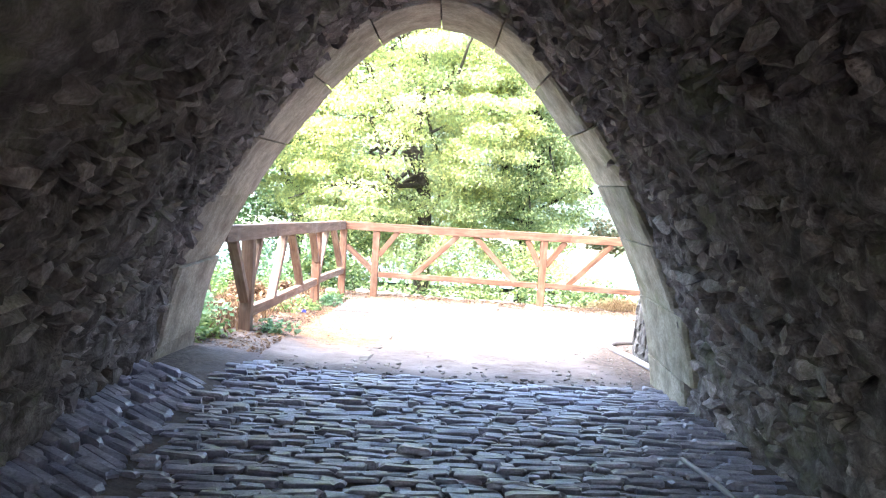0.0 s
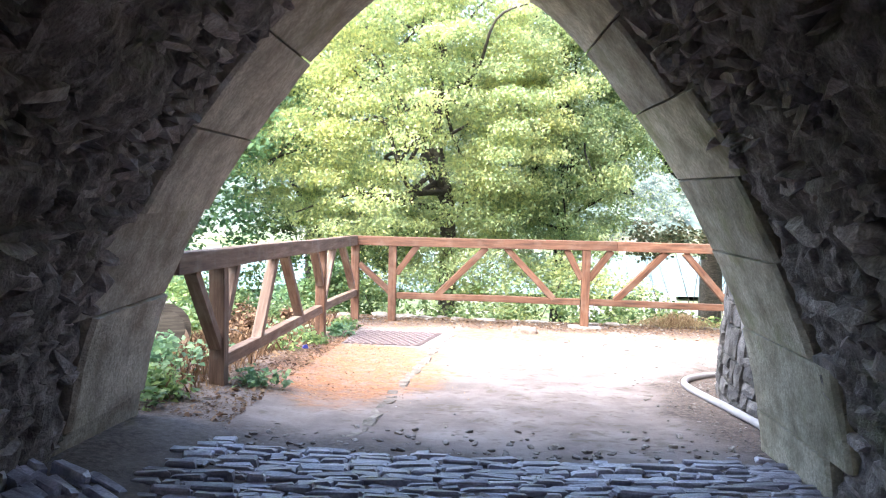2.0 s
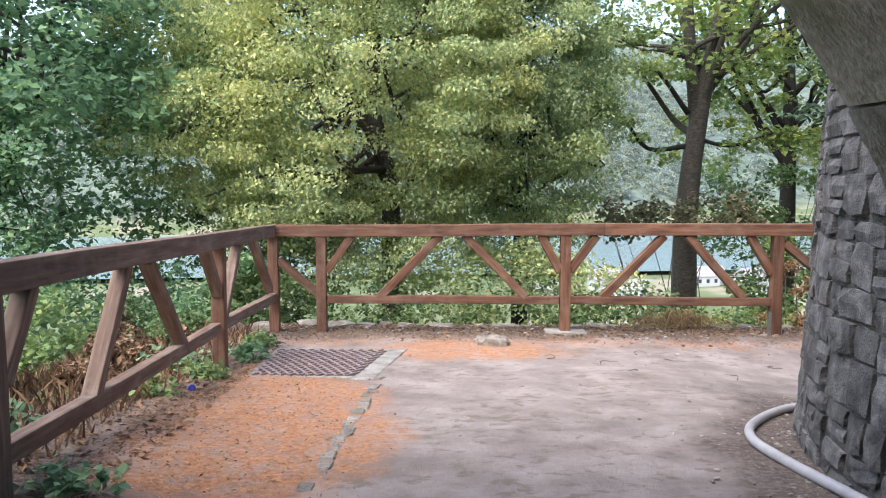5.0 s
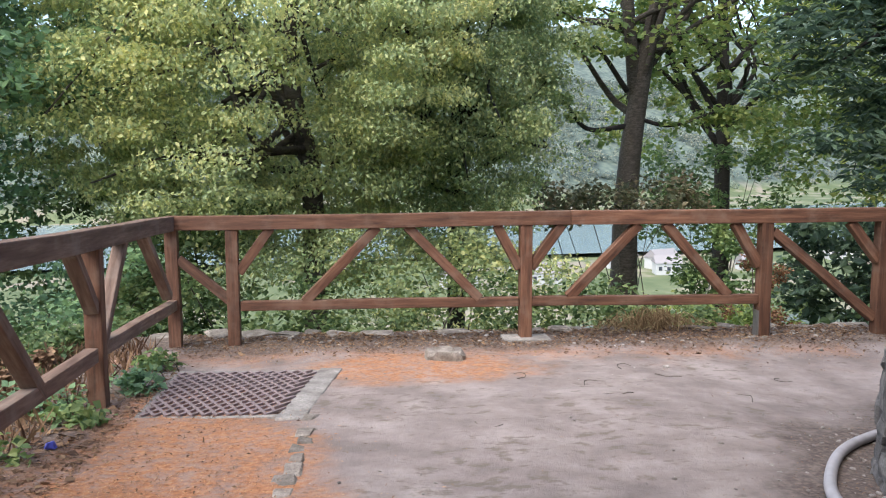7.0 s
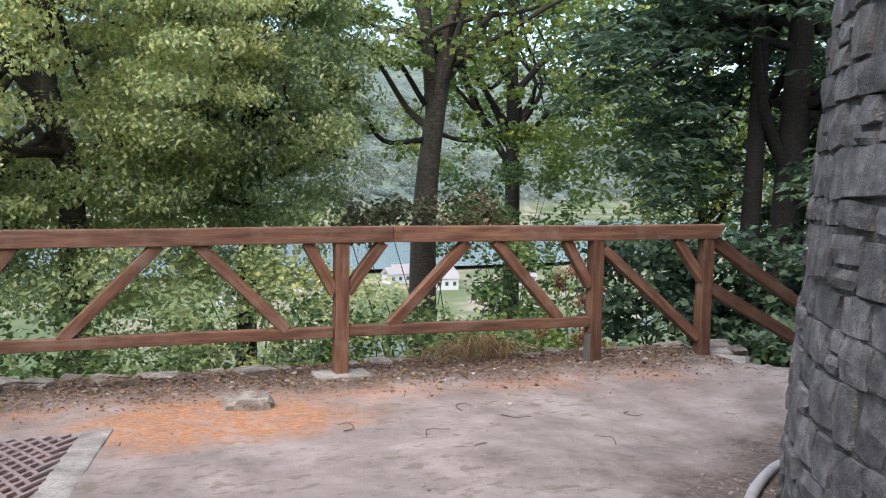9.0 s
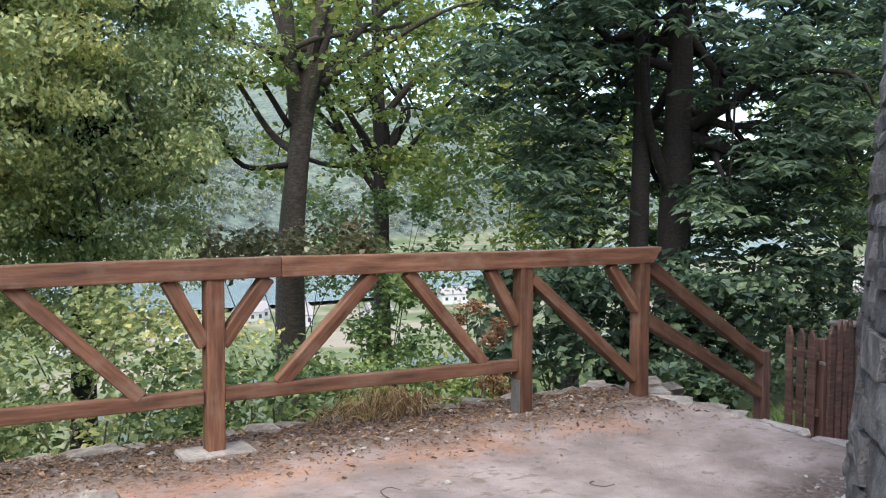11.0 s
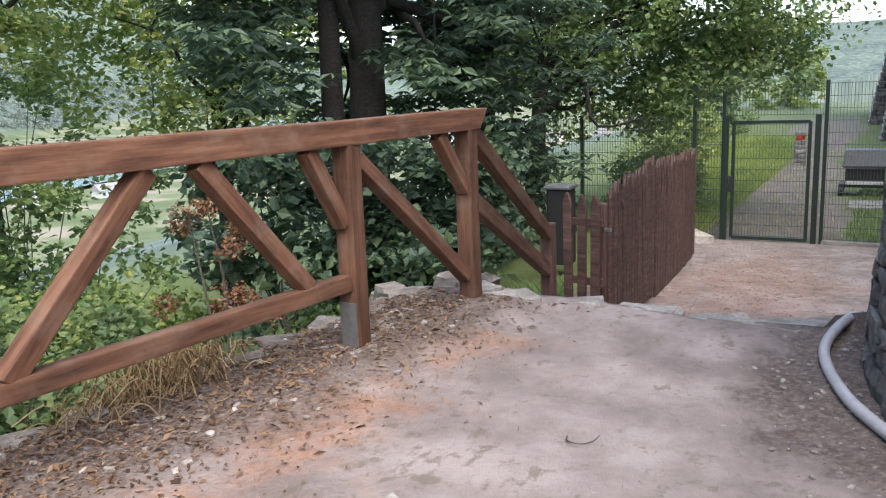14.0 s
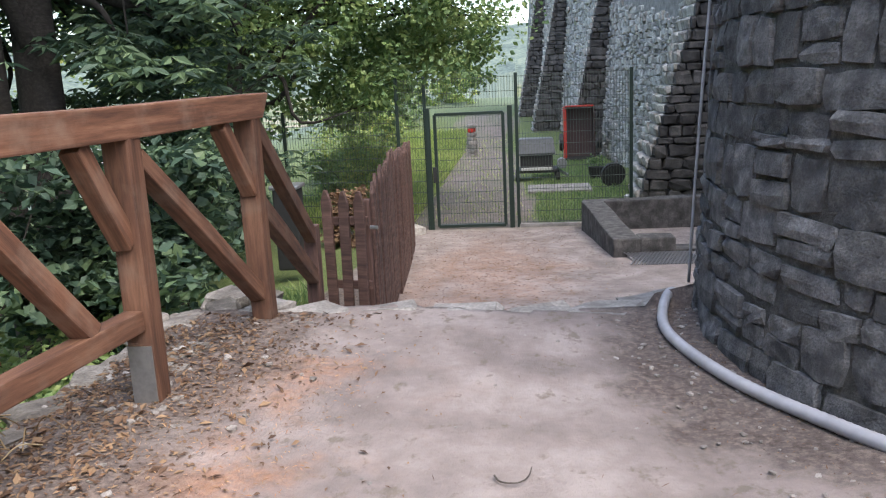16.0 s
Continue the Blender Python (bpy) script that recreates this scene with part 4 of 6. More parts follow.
# vault rubble: courses along the tunnel
vault_t = [rubble_template("stone", VAULT, 100 + i) for i in range(16)]
near, far = [], []
arc = 0.0
while arc < 2 * ARCH_LEN:
    hgt = R.choice((0.032, 0.042, 0.055, 0.07, 0.1)) * R.uniform(0.85, 1.15)
    s_mid = -1 + (arc + hgt / 2) / ARCH_LEN
    arc += hgt + 0.008
    y = 2.0 + R.uniform(0, 0.2)
    while y < VY1 - 0.05:
        ln = min(R.uniform(0.09, 0.3), VY1 + R.uniform(-0.04, 0.12) - y)
        if ln > 0.05:
            yc = y + ln / 2
            proud = R.uniform(-0.05, 0.015) + 0.05 * vnoise(s_mid * 6, yc, 1.8, 11.0)
            x, z, n = profile(max(-0.999, min(0.999, s_mid + R.uniform(-0.004, 0.004))), 0.08 - proud)
            tilt = R.gauss(0, 0.2)
            ax = Vector((0, 1, 0))
            nn = Vector((n[0], 0, n[1]))
            tt = ax.cross(nn)
            ax2 = (ax * math.cos(tilt) + tt * math.sin(tilt)).normalized()
            nn2 = (nn + ax * R.uniform(-0.1, 0.1) + tt * R.uniform(-0.14, 0.14)).normalized()
            tt2 = nn2.cross(ax2).normalized()
            ax2 = tt2.cross(nn2)
            m = framed((x + axis_x(yc), yc, z), ax2, tt2, nn2, (ln * 1.12, hgt * R.uniform(0.9, 1.5), 0.2))
            (near if 4.25 < yc else far).append(m)
        y += ln + 0.01
R.shuffle(near)
lay(vault, "stone", vault_t, near + far, VAULT_REST)

# slate setts of the tunnel floor
floor_ob = thing("floor", "floor of thin grey-blue slate setts laid on edge", "floor", kind="structure")
slate_t = [stone_template("sett", SLATE, 200 + i, 0.1, 0.07) for i in range(10)]
near, far = [], []
y = 2.2
while y < 6.05:
    dep = R.uniform(0.028, 0.06)
    x = -1.35 + R.uniform(-0.1, 0.1) + axis_x(y) * 0.5
    lim = 1.62 + axis_x(y) * 0.5
    while x < lim:
        ln = R.uniform(0.07, 0.26)
        xc, yc = x + ln / 2, y + dep / 2 + 0.025 * math.sin(x * 2.4 + y)
        fade = yc - (5.62 + 0.22 * vnoise(xc, yc, 1.5, 21.0) + 0.12 * abs(xc))
        if fade < 0 or R.random() > fade * 4.5:
            z = terrace(xc, yc) + R.uniform(-0.012, 0.02) - max(0, fade) * 0.08
            m = pose(xc, yc, z - 0.03, R.uniform(-4, 4), R.uniform(-3, 3), R.uniform(-5, 5)) @ Matrix.Diagonal((ln * 1.0, dep * 0.95, 0.09, 1))
            (near if 4.6 < yc and abs(xc) < 1.1 else far).append(m)
        x += ln + 0.012
    y += dep + 0.006
# slabs set aslant along the foot of the wall
y = 2.4
while y < 5.05:
    x = -1.42
    while x > -1.86:
        ln = R.uniform(0.16, 0.36)
        m = pose(x - ln / 2 + axis_x(y) * 0.7 + 0.06, y + R.uniform(-0.02, 0.02), terrace(x, y) - 0.03 + (-1.35 - x) * 0.2, R.uniform(-4, 4), R.uniform(6, 13), R.uniform(-34, -24)) @ Matrix.Diagonal((ln, R.uniform(0.035, 0.065), 0.1, 1))
        far.append(m)
        x -= ln * 0.8
    y += R.uniform(0.05, 0.075)
lay(floor_ob, "sett", slate_t, near + far, SLATE_REST, rest_name="small_setts", rest_label="the remaining slate setts")
bed = mesh_from("floor_bed", [(-1.9, -6, 0.135), (1.9, -6, 0.135), (1.8, 2, 0.13), (1.7, 5.3, 0.1), (1.6, 6.3, 0.0), (-1.8, 6.3, 0.0), (-1.9, 5.3, 0.1), (-1.8, 2, 0.13)],
                [(0, 1, 2, 7), (7, 2, 3, 6), (6, 3, 4, 5)], JOINT)
child("floor_bed", bed, floor_ob, None, "dark earth between the setts")
rod = thing("drain_pipe", "thin grey plastic pipe on the tunnel floor", "pipe", at=(1.5, 3.4, 0.2))
child("pipe", mesh_from("pipe", *tube_arrays(smooth_line([(1.3, 4.1, 0.21), (1.36, 3.7, 0.22), (1.42, 3.1, 0.22), (1.46, 2.4, 0.22)], 4), [0.014] * 13, 8), PIPE, True), rod)

# tower masonry in courses
tower_t = [hewn_template("stone", TOWER, 300 + i) for i in range(14)]
near, far = [], []
z = -0.5
while z < 2.9:
    hgt = R.choice((0.09, 0.12, 0.14, 0.16, 0.18, 0.2)) * R.uniform(0.94, 1.06)
    a = math.radians(40) + R.uniform(0, 0.06)
    while a < math.radians(208):
        ln = R.uniform(0.12, 0.34)
        pieces = [(0, hgt)]
        if hgt > 0.14 and R.random() < 0.3:
            k = R.uniform(0.35, 0.6) * hgt
            pieces = [(0, k - 0.01), (k, hgt - k)]
        for dz, h in pieces:
            zc = z + dz + h / 2 + R.uniform(-0.012, 0.012)
            r = TR - BATTER * zc + R.uniform(-0.024, 0.0)
            am = a + ln / 2 / TR
            n = Vector((math.cos(am), math.sin(am), BATTER + R.uniform(-0.015, 0.035))).normalized()
            n = (n + Vector((-math.sin(am), math.cos(am), 0)) * R.uniform(-0.035, 0.035)).normalized()
            tt = Vector((0, 0, 1)).cross(n).normalized()
            up = n.cross(tt)
            tw = R.uniform(-0.06, 0.06)
            tt, up = tt * math.cos(tw) + up * math.sin(tw), up * math.cos(tw) - tt * math.sin(tw)
            m = framed((TX + (r - 0.09) * math.cos(am), TY + (r - 0.09) * math.sin(am), zc), tt, up, n, (ln, h * R.uniform(0.94, 1.1), 0.2))
            (near if z < 1.35 and math.radians(62) < am < math.radians(170) else far).append(m)
        a += (ln + 0.016) / TR
    z += hgt + 0.014
R.shuffle(near)
lay(tower, "stone", tower_t, near + far, TOWER_REST)
cable = thing("cable", "thin grey cable running down the tower wall", "cable", at=(5.3, 9.85, -0.3))
ca = math.radians(71)
child("wire", mesh_from("wire", *tube_arrays(smooth_line([(TX + (TR + 0.05 - BATTER * q) * math.cos(ca + 0.012 * math.sin(q * 3)), TY + (TR + 0.05 - BATTER * q) * math.sin(ca + 0.012 * math.sin(q * 3)), q) for q in (-0.3, 0.2, 0.8, 1.4, 2.0, 2.8)], 5), [0.009] * 26, 6), PIPE, True), cable)

# grey hose round the foot of the tower
hose = thing("flexible_pipe", "grey corrugated plastic pipe lying round the tower foot", "pipe", at=(3.4, 9.8, -0.2))
hp = [(1.84, 6.6, 0.14), (1.78, 7.2, 0.1), (1.73, 7.7, 0.07), (1.74, 8.12, 0.05), (1.92, 8.5, 0.02), (2.38, 9.06, -0.04), (3.03, 9.57, -0.12), (3.45, 9.78, -0.16),
      (3.97, 10.0, -0.2), (4.6, 10.12, -0.22), (5.08, 10.02, -0.25), (5.24, 9.88, -0.33)]
hl = smooth_line([(x, y, height(x, y) + 0.026 if x < 5.0 else z) for x, y, z in hp], 26)
child("hose", mesh_from("hose", *tube_arrays(hl, [0.0255 + (0.0016 if i % 2 else 0) for i in range(len(hl))], 12), PIPE, True), hose)

# flat stones along the terrace edge
edging = thing("retaining_wall", "dry-stone retaining wall capped with flat pale stones", "wall", kind="structure")
cop_t = [stone_template("coping_stone", COPING, 400 + i, 0.17, 0.13) for i in range(8)]
places = []
x = -1.9
while x < 5.4:
    ln = R.uniform(0.14, 0.38)
    xc = x + ln / 2
    e = edge_y(xc)
    for row in range(2):
        if row == 0 or R.random() < 0.7:
            yc = e - 0.04 - row * 0.24 + R.uniform(-0.05, 0.05)
            places.append(pose(xc, yc, terrace(xc, yc) - 0.062 + R.uniform(-0.025, 0.02) + 0.03 * (1 - row), R.uniform(-7, 7), R.uniform(-6, 6), R.uniform(-25, 25)) @ Matrix.Diagonal((ln, R.uniform(0.14, 0.26), R.uniform(0.06, 0.11), 1)))
    for k in range(4):
        places.append(pose(xc + R.uniform(-0.1, 0.1), e + 0.02 + R.uniform(-0.03, 0.03), terrace(xc, e) - 0.16 - 0.2 * k, 0, 0, R.uniform(-8, 8)) @ Matrix.Diagonal((ln * 0.95, 0.3, 0.19, 1)))
    x += ln + 0.02
for k in range(26):
    xc, yc = R.uniform(5.0, 6.6), R.uniform(12.45, 13.1)
    places.append(pose(xc, yc, -0.42 - 0.28 * (xc - 5.0) + R.uniform(-0.05, 0.05), R.uniform(-10, 10), R.uniform(-10, 10), R.uniform(0, 180)) @ Matrix.Diagonal((R.uniform(0.25, 0.6), R.uniform(0.2, 0.4), R.uniform(0.08, 0.16), 1)))
lay(edging, "coping_stone", cop_t, places, COPING, 300)

# broken lip of the terrace above the yard
lip = thing("terrace_lip", "broken concrete and flagstone lip above the lower yard", "kerb", kind="structure")
lip_t = [stone_template("slab", CONCRETE, 500 + i, 0.12, 0.12) for i in range(5)]
for k, (x, y, sx, sy, rz, dz) in enumerate(((5.12, 10.35, 0.42, 0.34, -22, -0.03), (5.32, 10.02, 0.4, 0.32, 14, -0.07), (4.76, 12.12, 0.34, 0.3, 14, -0.012), (5.02, 12.22, 0.26, 0.22, -26, 0.0),
                                            (4.98, 11.9, 0.28, 0.22, 35, -0.012), (5.05, 11.55, 0.22, 0.3, 8, -0.02), (5.06, 11.1, 0.2, 0.34, -6, -0.022), (5.05, 10.7, 0.22, 0.3, 10, -0.024))):
    child("slab", lip_t[k % 5], lip, pose(x, y, terrace(x, y) - 0.048 + dz, R.uniform(-2, 2), R.uniform(-2, 2), rz) @ Matrix.Diagonal((sx, sy, 0.13, 1)))

# kerb stones flush with the path, post pads, small drain
kerb = thing("flush_kerb", "row of worn pale flat stones between litter and path", "kerb", kind="structure")
for k in range(25):
    f = k / 24
    x, y = -0.62 + 0.3 * f + R.uniform(-0.015, 0.015), 6.2 + 3.9 * f
    child("kerb_stone", cop_t[k % 8], kerb, pose(x, y, height(x, y) - 0.042 + R.uniform(-0.008, 0.006), R.uniform(-2, 2), R.uniform(-2, 2), 86 + R.uniform(-9, 6)) @ Matrix.Diagonal((R.uniform(0.15, 0.2), R.uniform(0.07, 0.11), 0.09, 1)))
for (x, y), sx, sy in ((PB, 0.44, 0.26),):
    pad = new("post_pad", bm_mesh("post_pad", box_bm((sx, sy, 0.12), 0.025, 3, 0.006, 2), CONCRETE))
    pad.matrix_basis = pose(x, y - 0.02, height(x, y) - 0.038, 0, 0, R.uniform(-8, 4))
    tagged(pad, "rough concrete pad under a railing post", "footing", "post pads")
drain = thing("drain_inlet", "small square stone drain inlet set in needle litter", "drain", at=(0.62, 11.55, -0.25))
for k in range(4):
    a = k * math.pi / 2
    x, y = 0.71 + 0.12 * math.cos(a), 11.8 + 0.1 * math.sin(a)
    child("rim_stone", cop_t[k], drain, pose(x, y, height(x, y) + 0.0, R.uniform(-6, 6), 0, 90 + math.degrees(a)) @ Matrix.Diagonal((0.22, 0.08, 0.13, 1)))
# black sheet between the rim stones stands for the dark of the hole
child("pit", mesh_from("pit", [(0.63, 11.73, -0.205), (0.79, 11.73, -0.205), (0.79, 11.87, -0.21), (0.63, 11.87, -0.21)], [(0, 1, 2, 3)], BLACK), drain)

# steel mesh grate in its concrete frame
GA, GB, GC, GD = (-1.33, 10.3), (-0.52, 10.18), (-0.31, 11.45), (-1.33, 11.56)
grate = thing("floor_grate", "rusty expanded-metal grate in a worn concrete frame", "grate", at=(-0.9, 10.9, -0.18))


def grate_pt(u, v):
    a, b = on_line(GA, GB, u), on_line(GD, GC, u)
    p_ = on_line(a, b, v)
    return (*p_, terrace(-0.5, p_[1]) + 0.012)


for (u0, v0, u1, v1), w in (((-0.02, -0.01, 1.02, -0.01), 0.05), ((1.09, -0.06, 1.09, 1.08), 0.17), ((-0.02, 1.03, 1.02, 1.03), 0.07), ((-0.03, -0.02, -0.03, 1.05), 0.05)):
    a, b = grate_pt(u0, v0), grate_pt(u1, v1)
    beam("frame_strip", (a[0], a[1], a[2] - 0.043), (b[0], b[1], b[2] - 0.043), w, 0.08, CONCRETE, grate, 0.012, 0.004)
cs, ss, ms = [], [], []
nu, nv = 11, 17
for i in range(nu):
    for j in range(nv):
        for sgn in (-1, 1):
            u0 = (i + (0.5 if j % 2 else 0)) / nu
            a = Vector(grate_pt(u0, j / nv))
            b = Vector(grate_pt(min(1, max(0, u0 + sgn * 0.5 / nu)), (j + 1) / nv))
            d = (b - a)
            xa = d.normalized()
            ya = Vector((0, 0, 1)).cross(xa).normalized()
            za = xa.cross(ya)
            cs.append((a + b) / 2)
            ss.append((d.length * 1.12, 0.02, 0.014))
            ms.append((xa, ya, za))
gv_, gf_ = cubes_joined(np.array(cs), np.array(ss), np.array(ms))
child("mesh", mesh_from("mesh", gv_, gf_, RUSTED), grate)
# dark sheet just under the mesh, painted shade in place of a deep pit
pit = [grate_pt(-0.02, -0.02), grate_pt(1.02, -0.02), grate_pt(1.02, 1.02), grate_pt(-0.02, 1.02)]
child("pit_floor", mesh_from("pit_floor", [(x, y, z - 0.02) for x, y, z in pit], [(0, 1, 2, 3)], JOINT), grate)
RUSTX, RUSTY_Y = 4.9, 14.5

# ---------------------------------------------------------------- lower yard: wire fence and gate
def mesh_panel(parent, a, b, z0, z1, step=0.05, rows=0.2):
    cs, ss, ms = [], [], []
    d = Vector((b[0] - a[0], b[1] - a[1], 0))
    n = int(d.length / step)
    u = d.normalized()
    side = Vector((-u.y, u.x, 0))
    for i in range(n + 1):
        p_ = Vector((a[0], a[1], (z0 + z1) / 2)) + u * (d.length * i / n)
        cs.append(p_)
        ss.append((0.006, 0.006, z1 - z0))
        ms.append((u, side, (0, 0, 1)))
    k = int((z1 - z0) / rows)
    for j in range(k + 1):
        p_ = Vector(((a[0] + b[0]) / 2, (a[1] + b[1]) / 2, z0 + 0.02 + (z1 - z0 - 0.04) * j / k))
        for s in (-1, 1):
            cs.append(p_ + side * 0.006 * s)
            ss.append((d.length, 0.008, 0.008))
            ms.append((u, side, (0, 0, 1)))
    v, f = cubes_joined(np.array(cs), np.array(ss), np.array([[tuple(r_) for r_ in m] for m in ms]))
    return child("mesh_panel", mesh_from("mesh_panel", v, f, WIRE), parent)


FX = 15.45
FP = [(FX, 8.85), (FX, 10.86), (FX, 12.5), (FX - 0.02, 13.0), (FX - 0.05, 15.1), (FX - 0.6, 17.4)]
wire_fence = thing("wire_fence", "tall dark green welded-wire panel fence across the yard", "fence", at=(FX, 12, -1.9))
for (x, y) in FP:
    zb = min(-1.8, height(x, y)) - 0.1
    beam("fence_post", (x, y, zb), (x, y, 0.92 if y < 13.5 else 0.4), 0.06, 0.06, FENCE_GREEN, wire_fence, 0.006, 0, up=(0, 1, 0))
for i in (0, 2, 3, 4):
    mesh_panel(wire_fence, FP[i], FP[i + 1], -1.78 if i < 3 else -2.2, 0.88 if i < 3 else 0.36)
mesh_panel(wire_fence, FP[1], FP[2], 0.34, 0.88)
beam("sill", (FX, 8.8, -1.86), (FX, 10.85, -1.86), 0.12, 0.14, CONCRETE, wire_fence)
wire_gate = thing("wire_gate", "closed dark green steel gate with welded wire infill", "gate", at=(FX, 11.7, -1.87))
for y in (10.98, 12.46):
    beam("gate_post", (FX, y, -1.95), (FX, y, 0.36), 0.09, 0.09, FENCE_GREEN, wire_gate, 0.008, 0, up=(0, 1, 0))
for a, b in (((11.1, -1.8), (11.1, 0.24)), ((12.33, -1.8), (12.33, 0.24)), ((11.1, 0.24), (12.33, 0.24)), ((11.1, -1.8), (12.33, -1.8))):
    beam("gate_frame", (FX, a[0], a[1]), (FX, b[0], b[1]), 0.055, 0.055, FENCE_GREEN, wire_gate, 0.006, 0, up=(1, 0.01, 0))
mesh_panel(wire_gate, (FX, 11.13), (FX, 12.3), -1.78, 0.22)
beam("lock_box", (FX - 0.03, 12.36, -0.98), (FX - 0.03, 12.36, -0.7), 0.09, 0.07, BLACK, wire_gate, 0.01, 0, up=(0, 1, 0))

# stone trough with a grate in front
TROUGH = stone_material("dark wet trough stone", (0.04, 0.038, 0.038), (0.085, 0.08, 0.078), (0.16, 0.15, 0.145), 7, bump=0.9, var=0.2)
trough = thing("stone_trough", "open grey stone water trough against the castle wall", "trough", at=(13, 9, -1.7))
TB, TT = -1.95, -1.3
for a, b, w in (((11.5, 9.42), (14.8, 9.6), 0.36), ((14.85, 9.75), (14.95, 7.2), 0.3), ((11.75, 7.2), (11.75, 8.35), 0.32)):
    beam("trough_wall", (*a, (TB + TT) / 2), (*b, (TB + TT) / 2), w, TT - TB, TROUGH, trough, 0.025, 0.008)
beam("trough_wall", (11.75, 8.33, (TB + TT) / 2 - 0.08), (11.72, 8.8, (TB + TT) / 2 - 0.08), 0.32, TT - TB - 0.16, TROUGH, trough, 0.03, 0.008)
beam("trough_wall", (11.72, 8.78, (TB + TT) / 2), (11.7, 9.26, (TB + TT) / 2), 0.32, TT - TB, TROUGH, trough, 0.03, 0.008)
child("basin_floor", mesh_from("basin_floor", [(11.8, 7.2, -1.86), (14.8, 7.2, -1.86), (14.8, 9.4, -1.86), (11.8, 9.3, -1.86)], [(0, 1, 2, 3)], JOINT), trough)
tgr = thing("step_grate", "galvanised steel grate on a stone block before the trough", "grate", at=(11.0, 9.0, -1.55))
tgr_b = box_bm((0.75, 0.9, 0.12), 0.015)
child("block", bm_mesh("block", tgr_b, CONCRETE), tgr, pose(11.15, 8.95, -1.56, 0, 0, 4))
cs, ss, ms = [], [], []
for i in range(18):
    for sgn in (-1, 1):
        cs.append((11.15 + sgn * 0.0, 8.55 + 0.8 * i / 17, -1.485))
        ss.append((0.78, 0.014, 0.012))
        ms.append(((math.cos(0.5), sgn * math.sin(0.5) * 0.6, 0), (-sgn * math.sin(0.5) * 0.6, math.cos(0.5), 0), (0, 0, 1)))
v, f = cubes_joined(np.array(cs), np.array(ss), np.array(ms))
child("grating", mesh_from("grating", v, f, GALV), tgr)

# ---------------------------------------------------------------- castle wall with buttresses
def wall_y(x):
    return float(np.interp(x, [9, 17, 28, 36, 48], [6.3, 7.0, 8.15, 9.1, 10.6]))


castle = thing("wall_castle", "tall battered rubble wall of pale grey stone with shade-coloured buttress flanks", "wall", kind="structure")
WB, WTOP, WSL = -2.1, 9.0, 0.07
cv, cf = [], []
xs = [9, 13, 17, 21, 25, 28, 32, 36, 42, 48]
for x in xs:
    cv += [(x, wall_y(x), WB), (x, wall_y(x) - WSL * (WTOP - WB), WTOP), (x, wall_y(x) - 2.5, WTOP), (x, wall_y(x) - 2.5, WB)]
for i in range(len(xs) - 1):
    a, b = i * 4, i * 4 + 4
    cf += [(a, b, b + 1, a + 1), (a + 1, b + 1, b + 2, a + 2), (a + 2, b + 2, b + 3, a + 3)]
n_ = (len(xs) - 1) * 4
cf += [(0, 1, 2, 3), (n_ + 3, n_ + 2, n_ + 1, n_)]
child("core", mesh_from("core", cv, cf, RUBBLE_BED), castle)
rub_t = [stone_template("stone", RUBBLE, 600 + i, 0.16, 0.1) for i in range(9)]
RUBBLE_ONE = stone_material("light rubble single", (0.25, 0.225, 0.2), (0.43, 0.4, 0.365), (0.6, 0.57, 0.52), 4, bump=0.6, moss=(0.16, 0.2, 0.07), moss_low=0.6)
rub_one = [stone_template("stone", RUBBLE_ONE, 600 + i, 0.16, 0.1) for i in range(9)]
near, far = [], []
z = WB
while z < 5.2:
    h = R.uniform(0.07, 0.19)
    x = 15.0
    while x < 47:
        ln = R.uniform(0.1, 0.36) * (1 if x < 30 else 1.8)
        if z < 1.2 + (x - 15) * 0.13:
            xc, zc = x + ln / 2, z + h / 2
            y = wall_y(xc) - WSL * (zc - WB) + R.uniform(-0.065, 0.01)
            zc += R.uniform(-0.03, 0.03)
            m = pose(xc, y, zc, R.uniform(-8, 8) - 4, R.uniform(-14, 14), 5 + R.uniform(-6, 6)) @ Matrix.Diagonal((ln * 0.97, 0.16, h * R.uniform(0.8, 1.3), 1))
            (near if 17.6 < x < 22 and -1.8 < z < 0.6 else far).append(m)
        x += ln + 0.015
    z += h + 0.01
lay(castle, "stone", rub_one, near[:300], RUBBLE)
lay(castle, "stone", rub_t, near[300:] + far, RUBBLE, 0)


